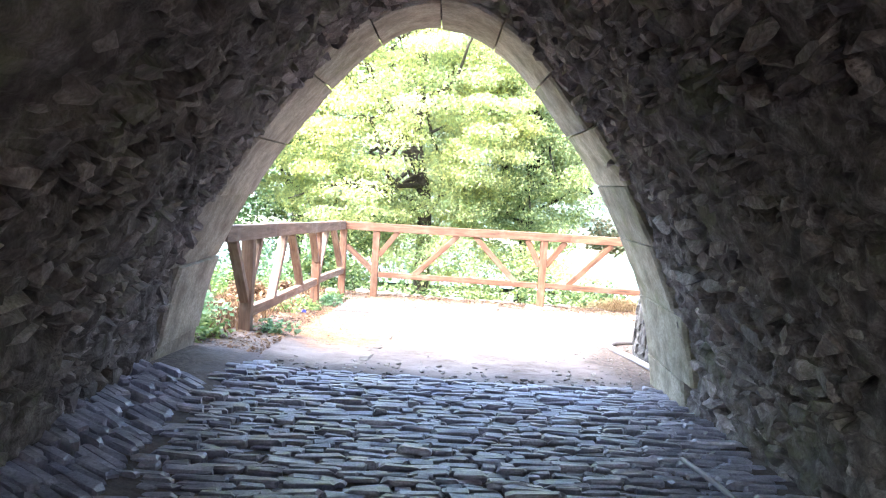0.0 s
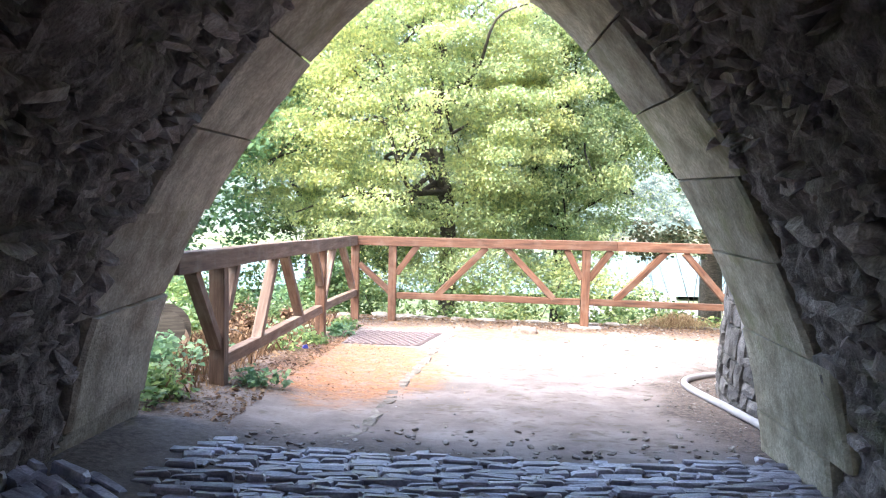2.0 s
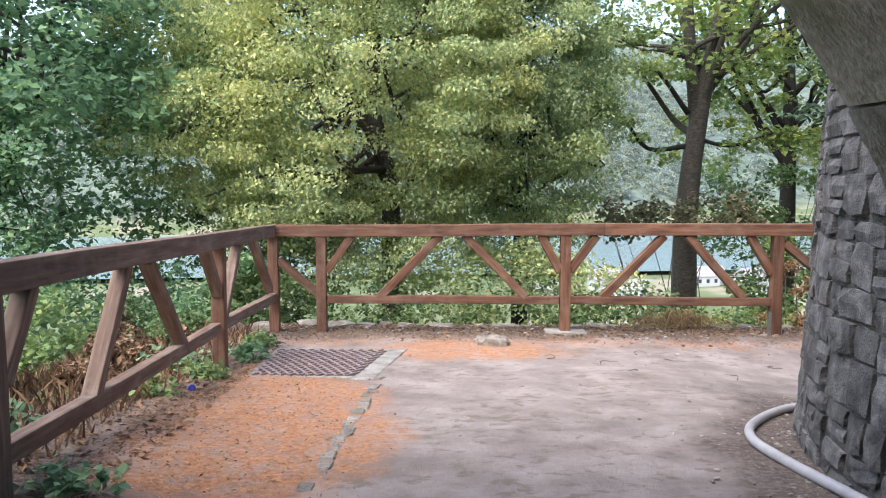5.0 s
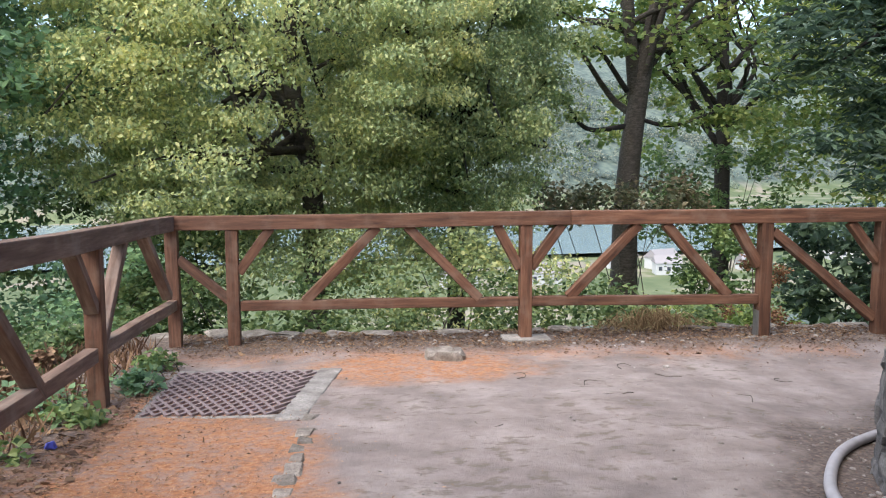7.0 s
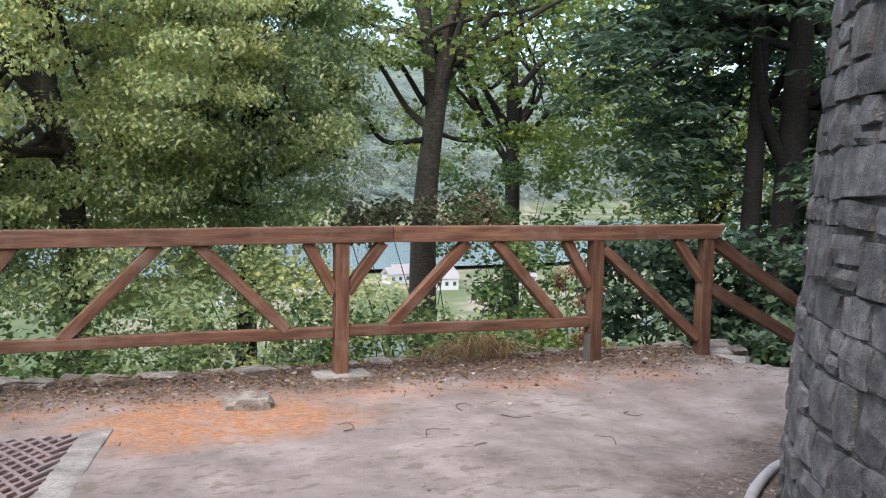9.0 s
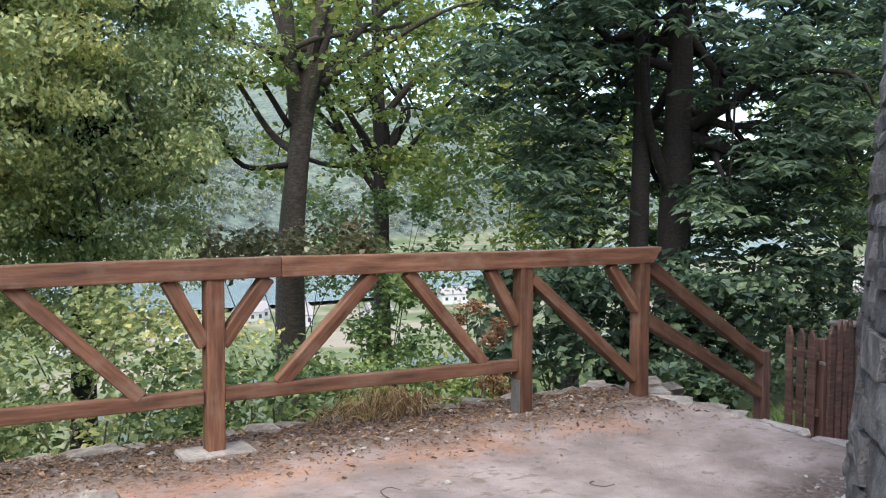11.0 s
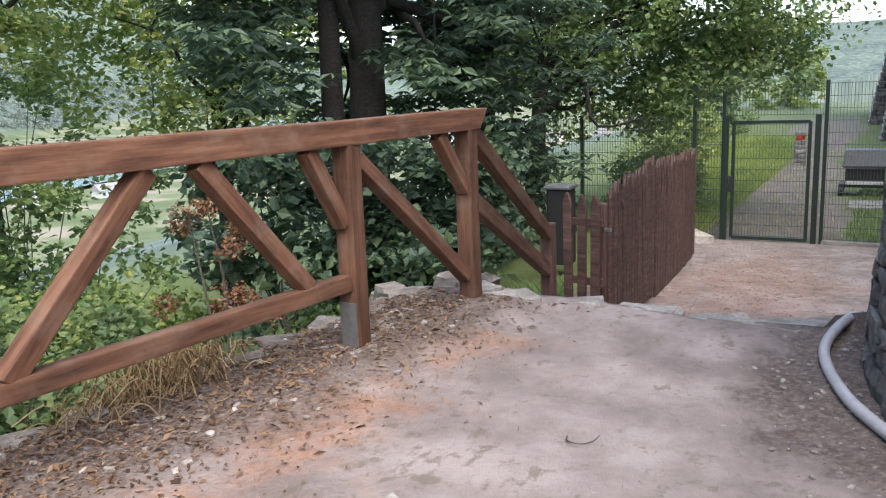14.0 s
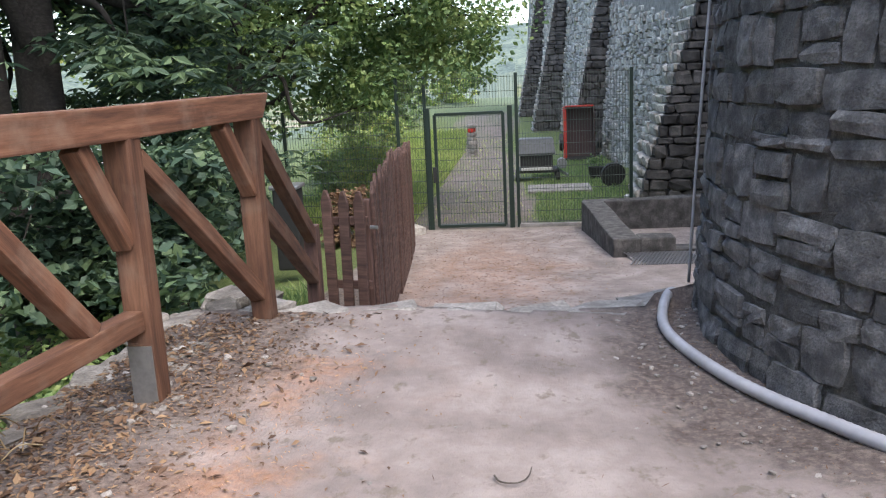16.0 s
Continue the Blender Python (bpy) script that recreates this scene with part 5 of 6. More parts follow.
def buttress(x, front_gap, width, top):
    """Sloping pier: coursed flank stone coloured dark for its shade, pale rubble on its face."""
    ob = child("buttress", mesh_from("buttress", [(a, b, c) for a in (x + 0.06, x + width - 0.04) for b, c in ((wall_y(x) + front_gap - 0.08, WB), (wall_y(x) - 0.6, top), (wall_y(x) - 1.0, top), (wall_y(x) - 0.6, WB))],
                                     [(0, 1, 2, 3), (7, 6, 5, 4), (0, 4, 5, 1), (1, 5, 6, 2)], JOINT), castle, None, "sloping buttress with shade in its flank colour")
    z = WB
    chunks, pale = [], []
    arrs = [mesh_arrays(t_) for t_ in rub_t]
    k = 0
    while z < top:
        h = R.uniform(0.12, 0.26)
        f = (z + h / 2 - WB) / (top - WB)
        y_front = wall_y(x) + front_gap - (front_gap + 0.6) * f
        y = wall_y(x) - 0.7 * f - 0.3
        while y < y_front:
            ln = min(R.uniform(0.2, 0.55), y_front - y + 0.02)
            a = np.array(pose(x + R.uniform(0, 0.05), y + ln / 2, z + h / 2, R.uniform(-4, 4), R.uniform(-3, 3), R.uniform(-3, 3)) @ Matrix.Diagonal((0.16, ln, h, 1)))
            v, f_ = arrs[k % 9]
            chunks.append((v @ a[:3, :3].T + a[:3, 3], f_))
            k += 1
            y += ln + 0.012
        xx = x + 0.1
        while xx < x + width:
            ln = R.uniform(0.2, 0.5)
            a = np.array(pose(xx + ln / 2, y_front - 0.02 + R.uniform(-0.03, 0.03), z + h / 2, -12, R.uniform(-6, 6), R.uniform(-4, 4)) @ Matrix.Diagonal((ln, 0.18, h, 1)))
            v, f_ = arrs[k % 9]
            pale.append((v @ a[:3, :3].T + a[:3, 3], f_))
            k += 1
            xx += ln + 0.012
        z += h + 0.01
    tagged(child("flank_stones", mesh_from("flank_stones", *joined(chunks), FLANK_SHADE_STONE), ob), kind="stuff")
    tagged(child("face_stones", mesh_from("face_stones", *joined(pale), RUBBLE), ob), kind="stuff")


for x, gap, w, top in ((17.0, 1.6, 1.3, 5.6), (28.0, 1.1, 1.3, 6.5), (36.0, 1.25, 1.3, 7.5), (42.0, 1.1, 1.3, 8.0)):
    buttress(x, gap, w, top)

# ---------------------------------------------------------------- things in the yard
def disc(r, w, seg=20, inner=0.0):
    bm = bmesh.new()
    bmesh.ops.create_cone(bm, cap_ends=True, segments=seg, radius1=r, radius2=r, depth=w)
    bmesh.ops.bevel(bm, geom=[e for e in bm.edges if e.calc_face_angle(0) > 1.0], offset=min(w, r) * 0.25, segments=2, affect="EDGES")
    return bm


def add(name, bm, mat, parent, m, label=""):
    return child(name, bm_mesh(name, bm, mat), parent, m, label)


HOOD = plain_material("dull grey machine hood", (0.13, 0.135, 0.145), 0.5, 0.3, 0.4)
cart = thing("machine_cart", "grey metal-hooded machine on a small wheeled frame", "machine", at=(22.4, 10.4, -1.95))
hood = box_bm((0.75, 1.0, 0.42), 0.05)
for v in hood.verts:
    if v.co.z > 0.1:
        v.co.x *= 0.75
        v.co.y *= 0.9
add("hood", hood, HOOD, cart, pose(22.4, 10.4, -1.02), "dull grey metal hood")
add("bumper", box_bm((0.05, 0.8, 0.08), 0.015), WHITE, cart, pose(21.96, 10.4, -1.58), "pale scuffed bumper strip")
add("engine_box", box_bm((0.6, 0.85, 0.34), 0.03), BLACK, cart, pose(22.4, 10.4, -1.42))
add("chassis", box_bm((0.85, 1.1, 0.08), 0.02), BLACK, cart, pose(22.4, 10.4, -1.65))
for dx, dy in ((-0.3, 0.5), (0.3, 0.5), (-0.3, -0.55), (0.3, -0.55)):
    w_ = add("wheel", disc(0.16, 0.1), BLACK, cart, pose(22.4 + dx, 10.4 + dy, -1.78, 90, 0, 0))
    add("hub", disc(0.06, 0.12), GALV, w_, pose(22.4 + dx, 10.4 + dy, -1.78, 90, 0, 0), "dull metal hub")
beam("tow_bar", (22.1, 9.9, -1.6), (21.9, 9.6, -1.75), 0.06, 0.06, GALV, cart)
add("motor", disc(0.13, 0.4, 16), GALV, cart, pose(22.0, 9.75, -1.45, 0, 90, 0))

RED_WORN = plain_material("worn dark red paint", (0.055, 0.028, 0.028), 0.6)
red = thing("red_cart", "red open-box cart standing on end against the wall", "cart", at=(26.9, 8.95, -1.95))
for dy in (-0.45, 0.45):
    add("side_panel", box_bm((0.5, 0.09 if dy > 0 else 0.04, 1.6), 0.015), RED if dy > 0 else RED_WORN, red, pose(26.9, 8.95 + dy, -1.05, 0, 4, 0), "red painted side" if dy > 0 else "worn dark side")
add("end_panel", box_bm((0.5, 0.9, 0.05), 0.015), RED, red, pose(26.9, 8.95, -0.24, 0, 4, 0))
add("base_panel", box_bm((0.06, 0.88, 1.55), 0.01), RED_WORN, red, pose(27.1, 8.95, -1.05, 0, 4, 0), "worn red-brown inner floor")
add("foot", box_bm((0.55, 1.0, 0.12), 0.02), BLACK, red, pose(26.85, 8.95, -1.89))
for x, y in ((26.9, 9.52), (27.2, 8.3)):
    w_ = add("wheel", disc(0.28, 0.12), BLACK, red, pose(x, y, -1.35, 90, 0, 0))
    add("hub", disc(0.1, 0.14), GALV, w_, pose(x, y, -1.35, 90, 0, 0), "dull metal hub")

cairn = thing("stone_stack", "stack of pale flat stones with a red band beside the path", "stones", at=(29.4, 12.5, -1.95))
for k in range(8):
    add("flat_stone", box_bm((0.34 - 0.015 * k + R.uniform(-0.04, 0.04), 0.32 + R.uniform(-0.05, 0.05), 0.14), 0.04), RED if k == 6 else CONCRETE, cairn, pose(29.4, 12.5, -1.9 + 0.145 * k, 0, 0, R.uniform(0, 90)))
tyre = thing("tyre", "black rubber tyre leaning by the trough", "tyre", at=(20.6, 8.6, -1.95))
add("tread", disc(0.3, 0.16, 24), BLACK, tyre, pose(20.6, 8.6, -1.62, 0, 80, 12))
bucket = thing("bucket", "small black bucket with weeds on the grass", "bucket", at=(22.2, 8.85, -1.95))
bk = bmesh.new()
bmesh.ops.create_cone(bk, cap_ends=True, segments=20, radius1=0.16, radius2=0.21, depth=0.34)
add("pail", bk, BLACK, bucket, pose(22.2, 8.85, -1.77))
v, f = leaf_cloud(np.array([(22.2, 8.85, -1.4)] * 6) + rng.normal(size=(6, 3)) * 0.1, np.array([0.2] * 6), 30, 0.08, seed=9)
child("weeds", mesh_from("weeds", v, f, GREEN), bucket)
slab_ob = new("concrete_slab", bm_mesh("concrete_slab", box_bm((1.1, 1.5, 0.1), 0.02, 5, 0.005, 2), CONCRETE))
slab_ob.location = (20.3, 9.9, -1.88)
tagged(slab_ob, "pale concrete slab lying on the grass", "slab")
rock = new("boulder", stone_template("boulder", RUBBLE_ONE, 77, 0.25, 0.08))
rock.matrix_basis = pose(14.9, 12.75, -1.78, 5, 3, 20) @ Matrix.Diagonal((0.5, 0.4, 0.3, 1))
tagged(rock, "rough grey boulder at the gate post", "stone")
bin_ = thing("dark_box", "small black metal box behind the picket gate", "box", at=(10.3, 13.6, -1.5))
add("casing", box_bm((0.3, 0.3, 1.0), 0.03), BLACK, bin_, pose(10.3, 13.62, -0.8))
add("cap", box_bm((0.36, 0.36, 0.05), 0.02), GALV, bin_, pose(10.3, 13.62, -0.28))

# ---------------------------------------------------------------- bushes along the slope
n_bush = 0
for x, y, zc, sx, sy, sz, cl, mat, leaf in (
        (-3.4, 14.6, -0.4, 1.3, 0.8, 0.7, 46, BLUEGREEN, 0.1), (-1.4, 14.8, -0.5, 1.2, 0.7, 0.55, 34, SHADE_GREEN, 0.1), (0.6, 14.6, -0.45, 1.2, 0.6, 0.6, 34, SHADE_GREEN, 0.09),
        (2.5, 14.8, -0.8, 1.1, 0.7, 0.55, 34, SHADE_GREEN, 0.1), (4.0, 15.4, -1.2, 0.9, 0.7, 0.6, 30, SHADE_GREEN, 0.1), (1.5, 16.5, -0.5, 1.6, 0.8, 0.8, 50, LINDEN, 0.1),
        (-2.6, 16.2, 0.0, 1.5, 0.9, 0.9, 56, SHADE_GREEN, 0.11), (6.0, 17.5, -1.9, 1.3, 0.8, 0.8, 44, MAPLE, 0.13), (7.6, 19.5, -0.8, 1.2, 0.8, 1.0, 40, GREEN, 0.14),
        (5.2, 20.2, 0.55, 1.5, 0.7, 0.3, 34, BRONZE, 0.14), (8.2, 22.5, 0.6, 1.6, 0.8, 0.9, 44, GREEN, 0.15), (7.2, 15.2, -1.9, 1.0, 0.7, 0.6, 36, GREEN, 0.12),
        (8.7, 15.4, -0.9, 0.8, 0.8, 0.7, 40, CHESTNUT, 0.17), (RUSTX, RUSTY_Y, -0.25, 0.35, 0.35, 0.45, 13, RUSTY, 0.05), (12.5, 15.6, -0.6, 1.3, 0.8, 1.0, 56, CHESTNUT, 0.16), (6.9, 15.6, -0.2, 0.9, 0.7, 0.8, 40, CHESTNUT, 0.17), (8.6, 14.5, -0.3, 0.9, 0.6, 0.8, 46, CHESTNUT, 0.17),
        (-4.2, 11.5, -0.3, 0.9, 1.2, 0.6, 46, GREEN, 0.09), (-5.6, 13.6, 0.4, 1.3, 1.2, 1.4, 80, BLUEGREEN, 0.1), (-4.0, 9.0, 0.0, 0.6, 0.9, 0.4, 28, GREEN, 0.08),
        (-7.5, 11.5, 1.2, 1.5, 1.2, 2.0, 90, GREEN, 0.11), (-2.9, 12.6, -0.35, 0.5, 0.7, 0.45, 30, SHADE_GREEN, 0.08), (-2.5, 10.6, -0.15, 0.35, 0.8, 0.3, 24, STRAW, 0.07),
        (-9.5, 15.0, 2.5, 1.8, 1.5, 3.0, 110, GREEN, 0.13), (18.5, 14.6, -1.2, 0.8, 0.6, 0.5, 24, GREEN, 0.12), (13.6, 13.6, -1.3, 0.5, 0.3, 0.45, 20, STRAW, 0.1),
        (17.6, 13.9, -1.0, 0.9, 0.5, 0.7, 30, MAPLE, 0.1), (31, 16.5, -0.9, 2.4, 1.2, 1.0, 70, MAPLE, 0.16), (40, 17.5, 0.0, 3.0, 1.6, 1.8, 90, GREEN, 0.2), (54, 15.5, 0.6, 3.0, 2.0, 1.8, 90, MAPLE, 0.24), (24, 15.6, -1.2, 1.4, 0.8, 0.6, 46, MAPLE, 0.13)):
    n_bush += 1
    what = {"green leaves": "leafy green", "blue green leaves": "blue-green", "maple leaves": "yellow-green", "linden leaves": "yellowish", "dark broad leaves": "dark broad-leaved", "bronze maple leaves": "bronze-green", "deep green leaves": "deep green", "rusty leaves": "withered rust-brown", "dry litter": "dry straw-coloured"}[mat.name]
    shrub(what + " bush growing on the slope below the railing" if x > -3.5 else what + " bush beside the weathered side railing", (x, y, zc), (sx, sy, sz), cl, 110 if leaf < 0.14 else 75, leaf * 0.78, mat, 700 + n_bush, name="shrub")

# ---------------------------------------------------------------- beside the side railing
log = thing("cut_log", "short thick cut log lying in the weeds", "log", at=(-2.9, 9.2, 0.0))
lz = height(-2.9, 9.2) + 0.2
add("bark", disc(0.25, 1.0, 18), BARK, log, pose(-3.0, 9.4, lz, 82, 0, 25))
add("cut_face", disc(0.23, 0.03, 18), TIMBER_OLD, log, pose(-2.79, 8.95, lz - 0.06, 82, 0, 25), "pale sawn face")
for k, (x, y, s, n) in enumerate(((-2.25, 7.5, 0.35, 16), (-2.0, 6.55, 0.22, 12), (-2.6, 8.2, 0.3, 12), (-2.3, 6.9, 0.25, 10), (-1.45, 7.3, 0.12, 5), (-1.78, 9.3, 0.1, 4), (-1.56, 11.1, 0.14, 8), (-1.5, 11.9, 0.16, 9), (-1.95, 10.4, 0.2, 9), (-1.62, 10.2, 0.1, 5))):
    shrub("low broad-leaved green weed at the path edge", (x, y, height(x, y) + s * 0.4), (s, s, s * 0.35), n, 30, 0.06, GREEN if k % 2 else BLUEGREEN, 900 + k, name="weed", stem=0.005)
scrap = new("blue_scrap", stone_template("blue_scrap", plain_material("blue plastic", (0.08, 0.1, 0.5), 0.4), 5, 0.2, 0.15))
scrap.matrix_basis = pose(-1.62, 9.62, height(-1.62, 9.62) + 0.02, 0, 0, 30) @ Matrix.Diagonal((0.05, 0.04, 0.04, 1))
tagged(scrap, "small crumpled blue plastic scrap in the weeds", "litter")


# ---------------------------------------------------------------- litter and loose bits
def scatter(name, label, n, spot, size, mat, seed, flat=0.6):
    g = np.random.default_rng(seed)
    pts = []
    r = random.Random(seed)
    while len(pts) < n:
        x, y = spot(r)
        if height(x, y) > -2.5:
            pts.append((x, y, height(x, y) + 0.006))
    pos = np.array(pts)
    ang = g.uniform(0, 6.28, n)
    ax = np.stack([np.cos(ang), np.sin(ang), g.normal(size=n) * 0.25], 1)
    sd = np.stack([-np.sin(ang), np.cos(ang), g.normal(size=n) * 0.35], 1)
    s = (size * g.uniform(0.5, 1.5, n))[:, None]
    up = np.array([0, 0, 1.0])
    v = np.stack([pos - s * 0.5 * ax, pos + s * (0.5 * flat * sd) + up * 0.12 * s, pos + s * 0.5 * ax + up * 0.06 * s, pos - s * 0.5 * flat * sd + up * 0.12 * s], 1).reshape(-1, 3)
    f = np.arange(n)[:, None] * 4 + np.array([[0, 1, 2, 3]])
    return tagged(new(name, mesh_from(name, v, f, mat)), label, "litter", kind="stuff")


def edge_strip(r):
    x = r.uniform(-1.6, 4.9)
    return x, edge_y(x) - abs(r.gauss(0.25, 0.42))


def left_strip(r):
    return -1.36 - abs(r.gauss(0.1, 0.5)), r.uniform(6.2, 12.0)


def orange_zone(r):
    return r.gauss(-1.0, 0.36), r.uniform(7.1, 10.3)


def tower_foot(r):
    a = r.uniform(math.radians(70), math.radians(205))
    d = TR + abs(r.gauss(0.05, 0.25))
    return TX + d * math.cos(a), TY + d * math.sin(a)


def anywhere(r):
    return r.uniform(-0.6, 4.7), r.uniform(6.5, 12.3)


NEEDLE = leaf_material("orange needles", (0.16, 0.075, 0.036), (0.35, 0.165, 0.075), (0.46, 0.29, 0.16), 0.1)
CHIP = stone_material("stone chips", (0.16, 0.14, 0.13), (0.3, 0.27, 0.25), (0.45, 0.42, 0.4), 20, island=True)
scatter("leaf_litter", "brown dry fallen leaves along the terrace edge", 14000, edge_strip, 0.022, STRAW, 1, 0.4)
scatter("leaf_litter", "large curled brown leaves at the railing foot", 1600, edge_strip, 0.042, STRAW, 11, 0.45)
scatter("leaf_litter", "large curled brown leaves beside the side railing", 600, left_strip, 0.05, STRAW, 12, 0.6)
scatter("leaf_litter", "brown dry fallen leaves beside the side railing", 5500, left_strip, 0.022, STRAW, 2, 0.35)
scatter("needle_litter", "orange dry needles and petals on the path", 5500, orange_zone, 0.02, NEEDLE, 3, 0.14)
scatter("leaf_litter", "dark dry bits among the orange needles", 1000, orange_zone, 0.019, STRAW, 13, 0.4)
scatter("needle_litter", "orange dry needles along the railing", 3000, lambda r: ((lambda x: (x, edge_y(x) - r.uniform(0.5, 1.3)))(r.uniform(-1.2, 4.3))), 0.02, NEEDLE, 4, 0.12)
scatter("leaf_litter", "dry bits and chips at the tower foot", 1800, tower_foot, 0.012, STRAW, 5, 0.3)
scatter("leaf_litter", "scattered dry twigs and bits on the path", 700, anywhere, 0.02, STRAW, 6, 0.12)


def pebbles(name, label, n, spot, size, seed):
    r = random.Random(seed)
    tv_, tf_ = mesh_arrays(stone_template("pebble", CHIP, 55, 0.2, 0.1))
    chunks = []
    for _ in range(n):
        x, y = spot(r)
        s = size * r.uniform(0.4, 1.6)
        a = np.array(pose(x, y, height(x, y) + s * 0.1, r.uniform(-20, 20), r.uniform(-20, 20), r.uniform(0, 360)) @ Matrix.Diagonal((s * 1.4, s, s * 0.6, 1)))
        chunks.append((tv_ @ a[:3, :3].T + a[:3, 3], tf_))
    return tagged(new(name, mesh_from(name, *joined(chunks), CHIP)), label, "stones", kind="stuff")


pebbles("gravel", "small stone chips beside the tower foot", 420, tower_foot, 0.012, 21)
pebbles("gravel", "small stone chips among the edge litter", 260, edge_strip, 0.02, 22)
pebbles("gravel", "sparse pebbles on the path", 220, anywhere, 0.009, 23)
pebbles("gravel", "slate chips at the tunnel mouth", 240, lambda r: (r.uniform(-1.4, 1.5), r.gauss(5.9, 0.3)), 0.022, 24)

scatter("leaf_litter", "brown straw and dry leaves on the yard ground", 5000, lambda r: (r.uniform(6.0, 15.0), r.gauss(11.2, 0.7)), 0.024, STRAW, 8, 0.3)


def blades(name, label, n, spot, tall, mat, seed):
    g = np.random.default_rng(seed)
    r = random.Random(seed)
    pos = np.array([(x, y, height(x, y)) for x, y in (spot(r) for _ in range(n))])
    a = g.uniform(0, 6.28, n)
    side = np.stack([np.cos(a), np.sin(a), np.zeros(n)], 1) * 0.008
    lean = np.stack([g.normal(size=n) * 0.35, g.normal(size=n) * 0.35, np.ones(n)], 1)
    h = (tall * g.uniform(0.4, 1.3, n))[:, None]
    v = np.stack([pos - side, pos + side, pos + lean * h * 0.6 + side * 0.6, pos + lean * h + np.array([0, 0, -0.15]) * h], 1).reshape(-1, 3)
    f = np.arange(n)[:, None] * 4 + np.array([[0, 1, 2, 3]])
    return tagged(new(name, mesh_from(name, v, f, mat)), label, "grass", kind="stuff")


blades("grass", "short green grass behind the wire fence", 16000, lambda r: (r.uniform(15.6, 27), r.uniform(8.2, 10.5)), 0.09, GREEN, 61)
blades("grass", "tall bright green and yellow grass beside the far path", 26000, lambda r: (r.uniform(15.8, 36), r.uniform(12.9, 15.8)), 0.34, MEADOW, 62)
blades("grass", "sparse yellowed grass on the trodden far path", 1500, lambda r: (r.uniform(16, 34), r.gauss(11.8, 1.0)), 0.1, MEADOW, 65)
blades("grass", "weedy grass on the slope below the retaining wall", 9000, lambda r: (lambda x: (x, edge_y(x) + abs(r.gauss(0.5, 0.5))))(r.uniform(-3, 9)), 0.3, GREEN, 63)
blades("grass", "sparse dry grass beside the side railing", 5000, lambda r: (r.uniform(-4.0, -1.75), r.uniform(6.6, 12.8)), 0.16, STRAW, 64)

# dry grass heap behind the railing
HAY = leaf_material("dry hay", (0.11, 0.07, 0.04), (0.23, 0.16, 0.09), (0.4, 0.31, 0.19), 0.1, 0.1)
heap = thing("dry_grass_heap", "heap of dry pulled grass at the railing foot", "grass", at=(2.9, 12.85, -0.28))
ch = []
for k in range(300):
    x, y = R.gauss(2.85, 0.26), R.gauss(12.78, 0.1)
    zz = height(x, min(y, edge_y(x) - 0.05))
    a = R.uniform(0, 6.28)
    l = R.uniform(0.1, 0.28)
    h = R.uniform(0.03, 0.2) * math.exp(-((x - 2.85) / 0.5) ** 2) + 0.02
    ln = smooth_line([(x, y, zz), (x + 0.4 * l * math.cos(a), y + 0.25 * l * math.sin(a), zz + h), (x + l * math.cos(a), y + 0.5 * l * math.sin(a), zz + h * 0.4)], 3)
    ch.append(tube_arrays(ln, [0.0028] * len(ln), 4, cap=False))
tagged(child("straw", mesh_from("straw", *joined(ch), HAY), heap), kind="stuff")
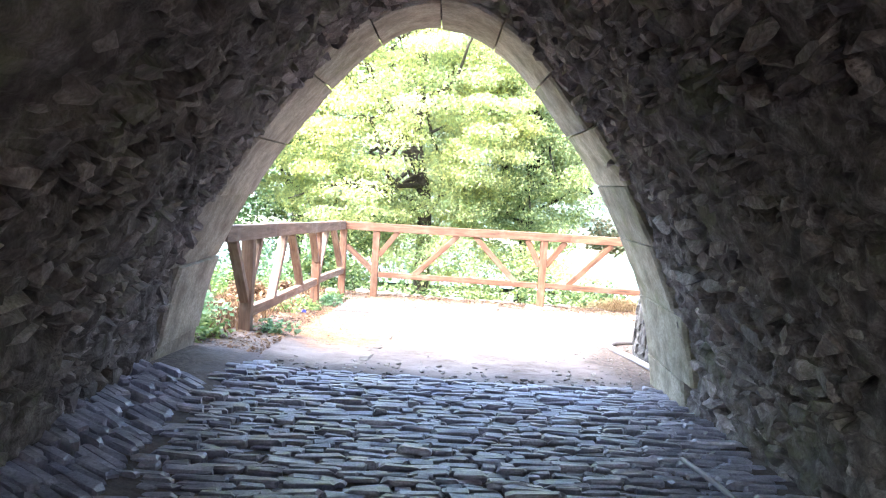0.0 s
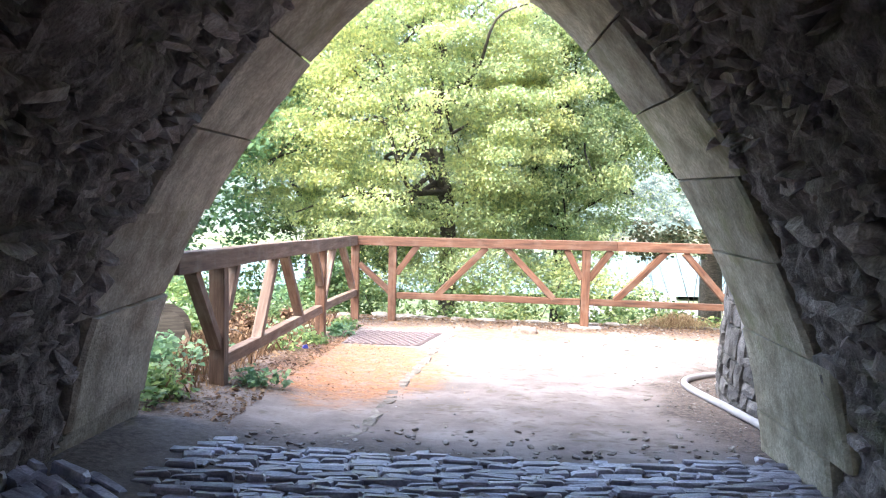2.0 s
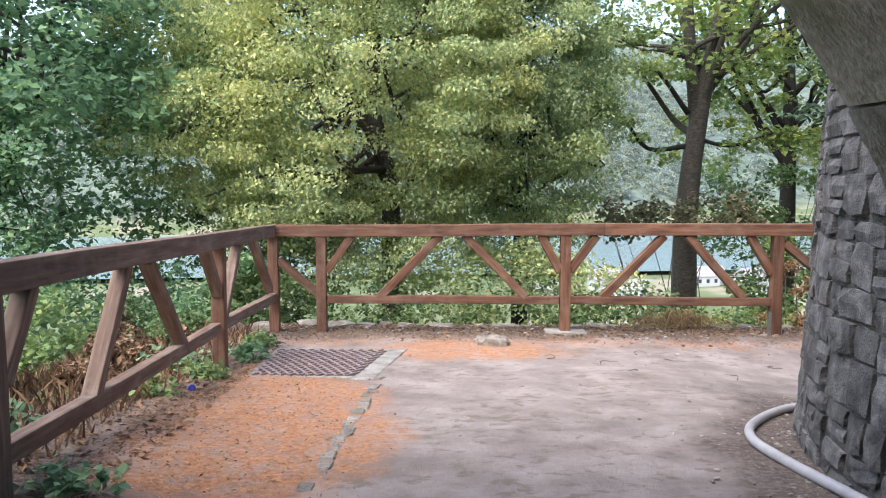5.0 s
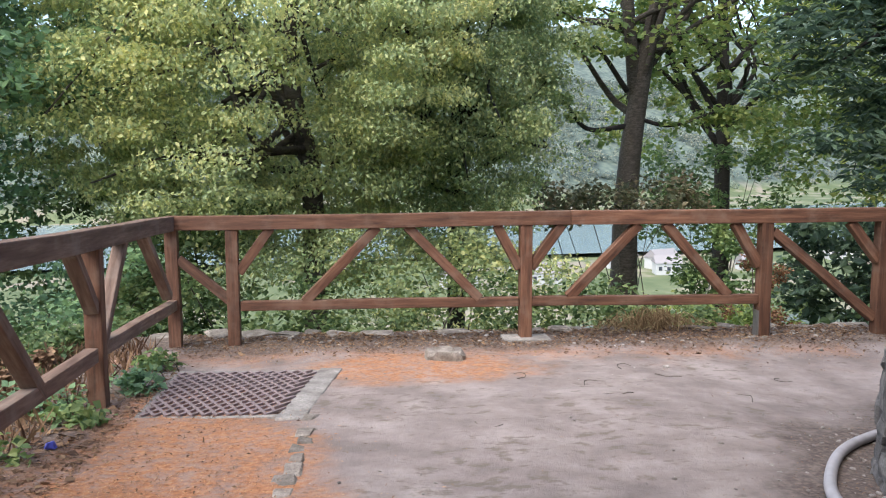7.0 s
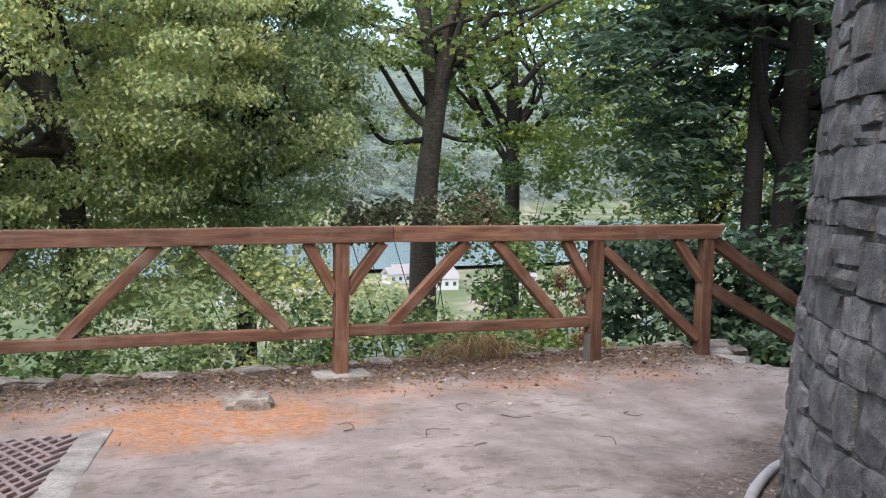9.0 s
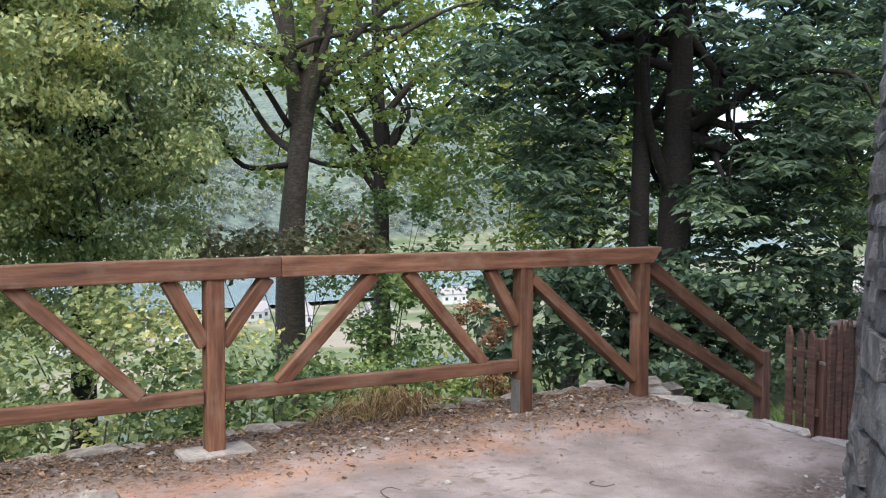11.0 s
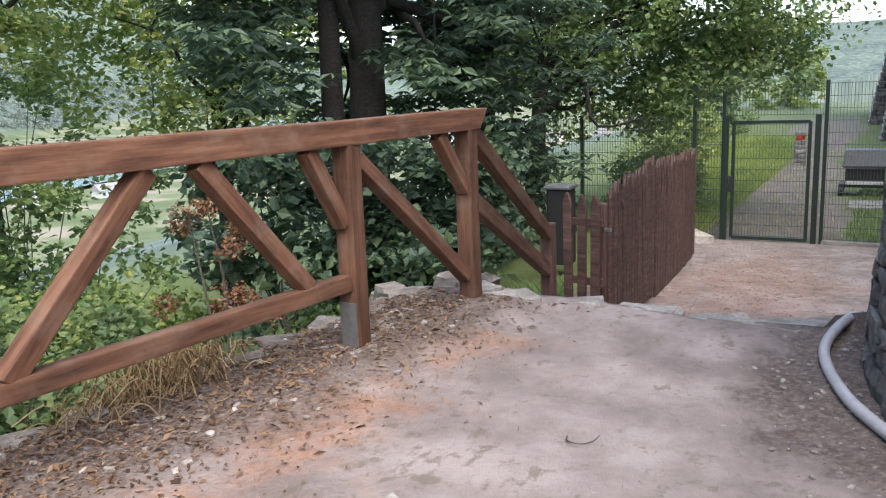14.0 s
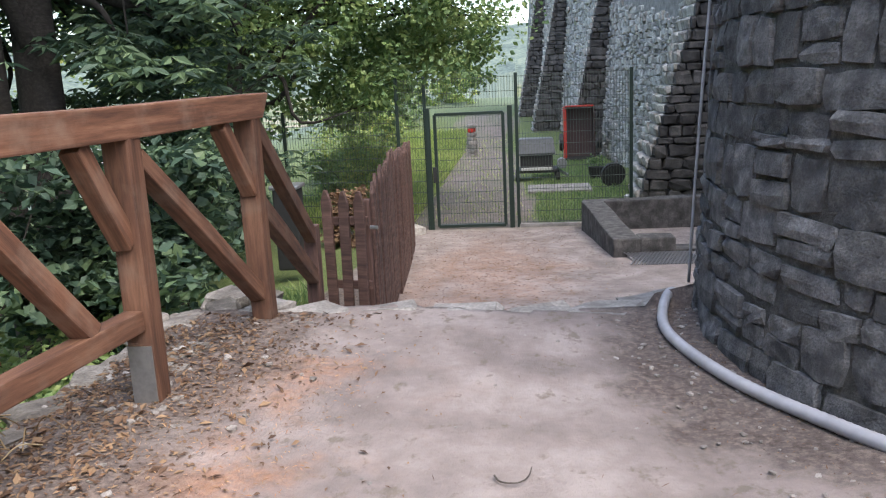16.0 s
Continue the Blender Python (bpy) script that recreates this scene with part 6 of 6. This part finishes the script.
for k, (x, y) in enumerate(((2.15, 10.95), (1.75, 10.35), (1.95, 11.1), (3.1, 10.9), (1.5, 10.6), (2.5, 10.2), (0.6, 9.8), (1.1, 10.9))):
    tw = thing("twig", "thin curved dry twig on the path", "twig", "twigs on the path", at=(x, y, height(x, y)))
    a = R.uniform(0, 6.28)
    bend = R.uniform(0.3, 1.1) * R.choice((-1, 1))
    ln = [(x, y, height(x, y) + 0.006)]
    for q in range(4):
        ln.append((ln[-1][0] + 0.055 * math.cos(a), ln[-1][1] + 0.055 * math.sin(a), height(x, y) + 0.006 + R.uniform(0, 0.014)))
        a += bend * R.uniform(0.3, 1.3)
    ln = smooth_line(ln, 4)
    child("stick", mesh_from("stick", *tube_arrays(ln, np.linspace(0.0035, 0.002, len(ln)), 5), BARK), tw)

# ---------------------------------------------------------------- far houses
ROOFS = plain_material("grey roofs", (0.3, 0.28, 0.28), 0.8)
PANE = plain_material("dark window panes", (0.05, 0.06, 0.08), 0.2)


def house(x, y, w, d, h, rz, mat):
    z = hill(x, y)
    ob = thing("house", "small pale house with a grey pitched roof in the valley", "house", "valley houses", at=(x, y, z))
    m = pose(x, y, z, 0, 0, rz)
    add("wall", box_bm((w, d, h), 0.05), mat, ob, m @ pose(0, 0, h / 2))
    rf = bmesh.new()
    vs = [rf.verts.new(c_) for c_ in ((-w / 2 - 0.4, -d / 2 - 0.4, h), (w / 2 + 0.4, -d / 2 - 0.4, h), (w / 2 + 0.4, d / 2 + 0.4, h), (-w / 2 - 0.4, d / 2 + 0.4, h), (-w / 2 - 0.4, 0, h + d * 0.4), (w / 2 + 0.4, 0, h + d * 0.4))]
    for q in ((0, 1, 5, 4), (2, 3, 4, 5), (0, 4, 3), (1, 2, 5), (3, 2, 1, 0)):
        rf.faces.new([vs[i] for i in q])
    add("roof", rf, ROOFS, ob, m)
    for k in range(3):
        w_ = add("window", box_bm((1.3, 0.12, 1.5), 0.02), ROOFS, ob, m @ pose(-w / 3 + k * w / 3, -d / 2 - 0.02, h * 0.55))
        add("pane", box_bm((1.1, 0.05, 1.3), 0.01), PANE, w_, m @ pose(-w / 3 + k * w / 3, -d / 2 - 0.08, h * 0.55), "dark glass pane")


for k in range(26):
    r = random.Random(k + 40)
    a = math.radians(r.uniform(60, 80))
    d = r.uniform(260, 620)
    house(d * math.sin(a), 10 + d * math.cos(a), r.uniform(9, 18), r.uniform(7, 10), r.uniform(3.5, 6), r.uniform(0, 90), WHITE)
for k in range(10):
    r = random.Random(k + 90)
    x = r.uniform(20, 260)
    house(x, 255 + 0.2 * x + r.uniform(-10, 25), r.uniform(8, 12), r.uniform(6, 9), r.uniform(3, 4.5), r.uniform(-20, 20), WHITE)
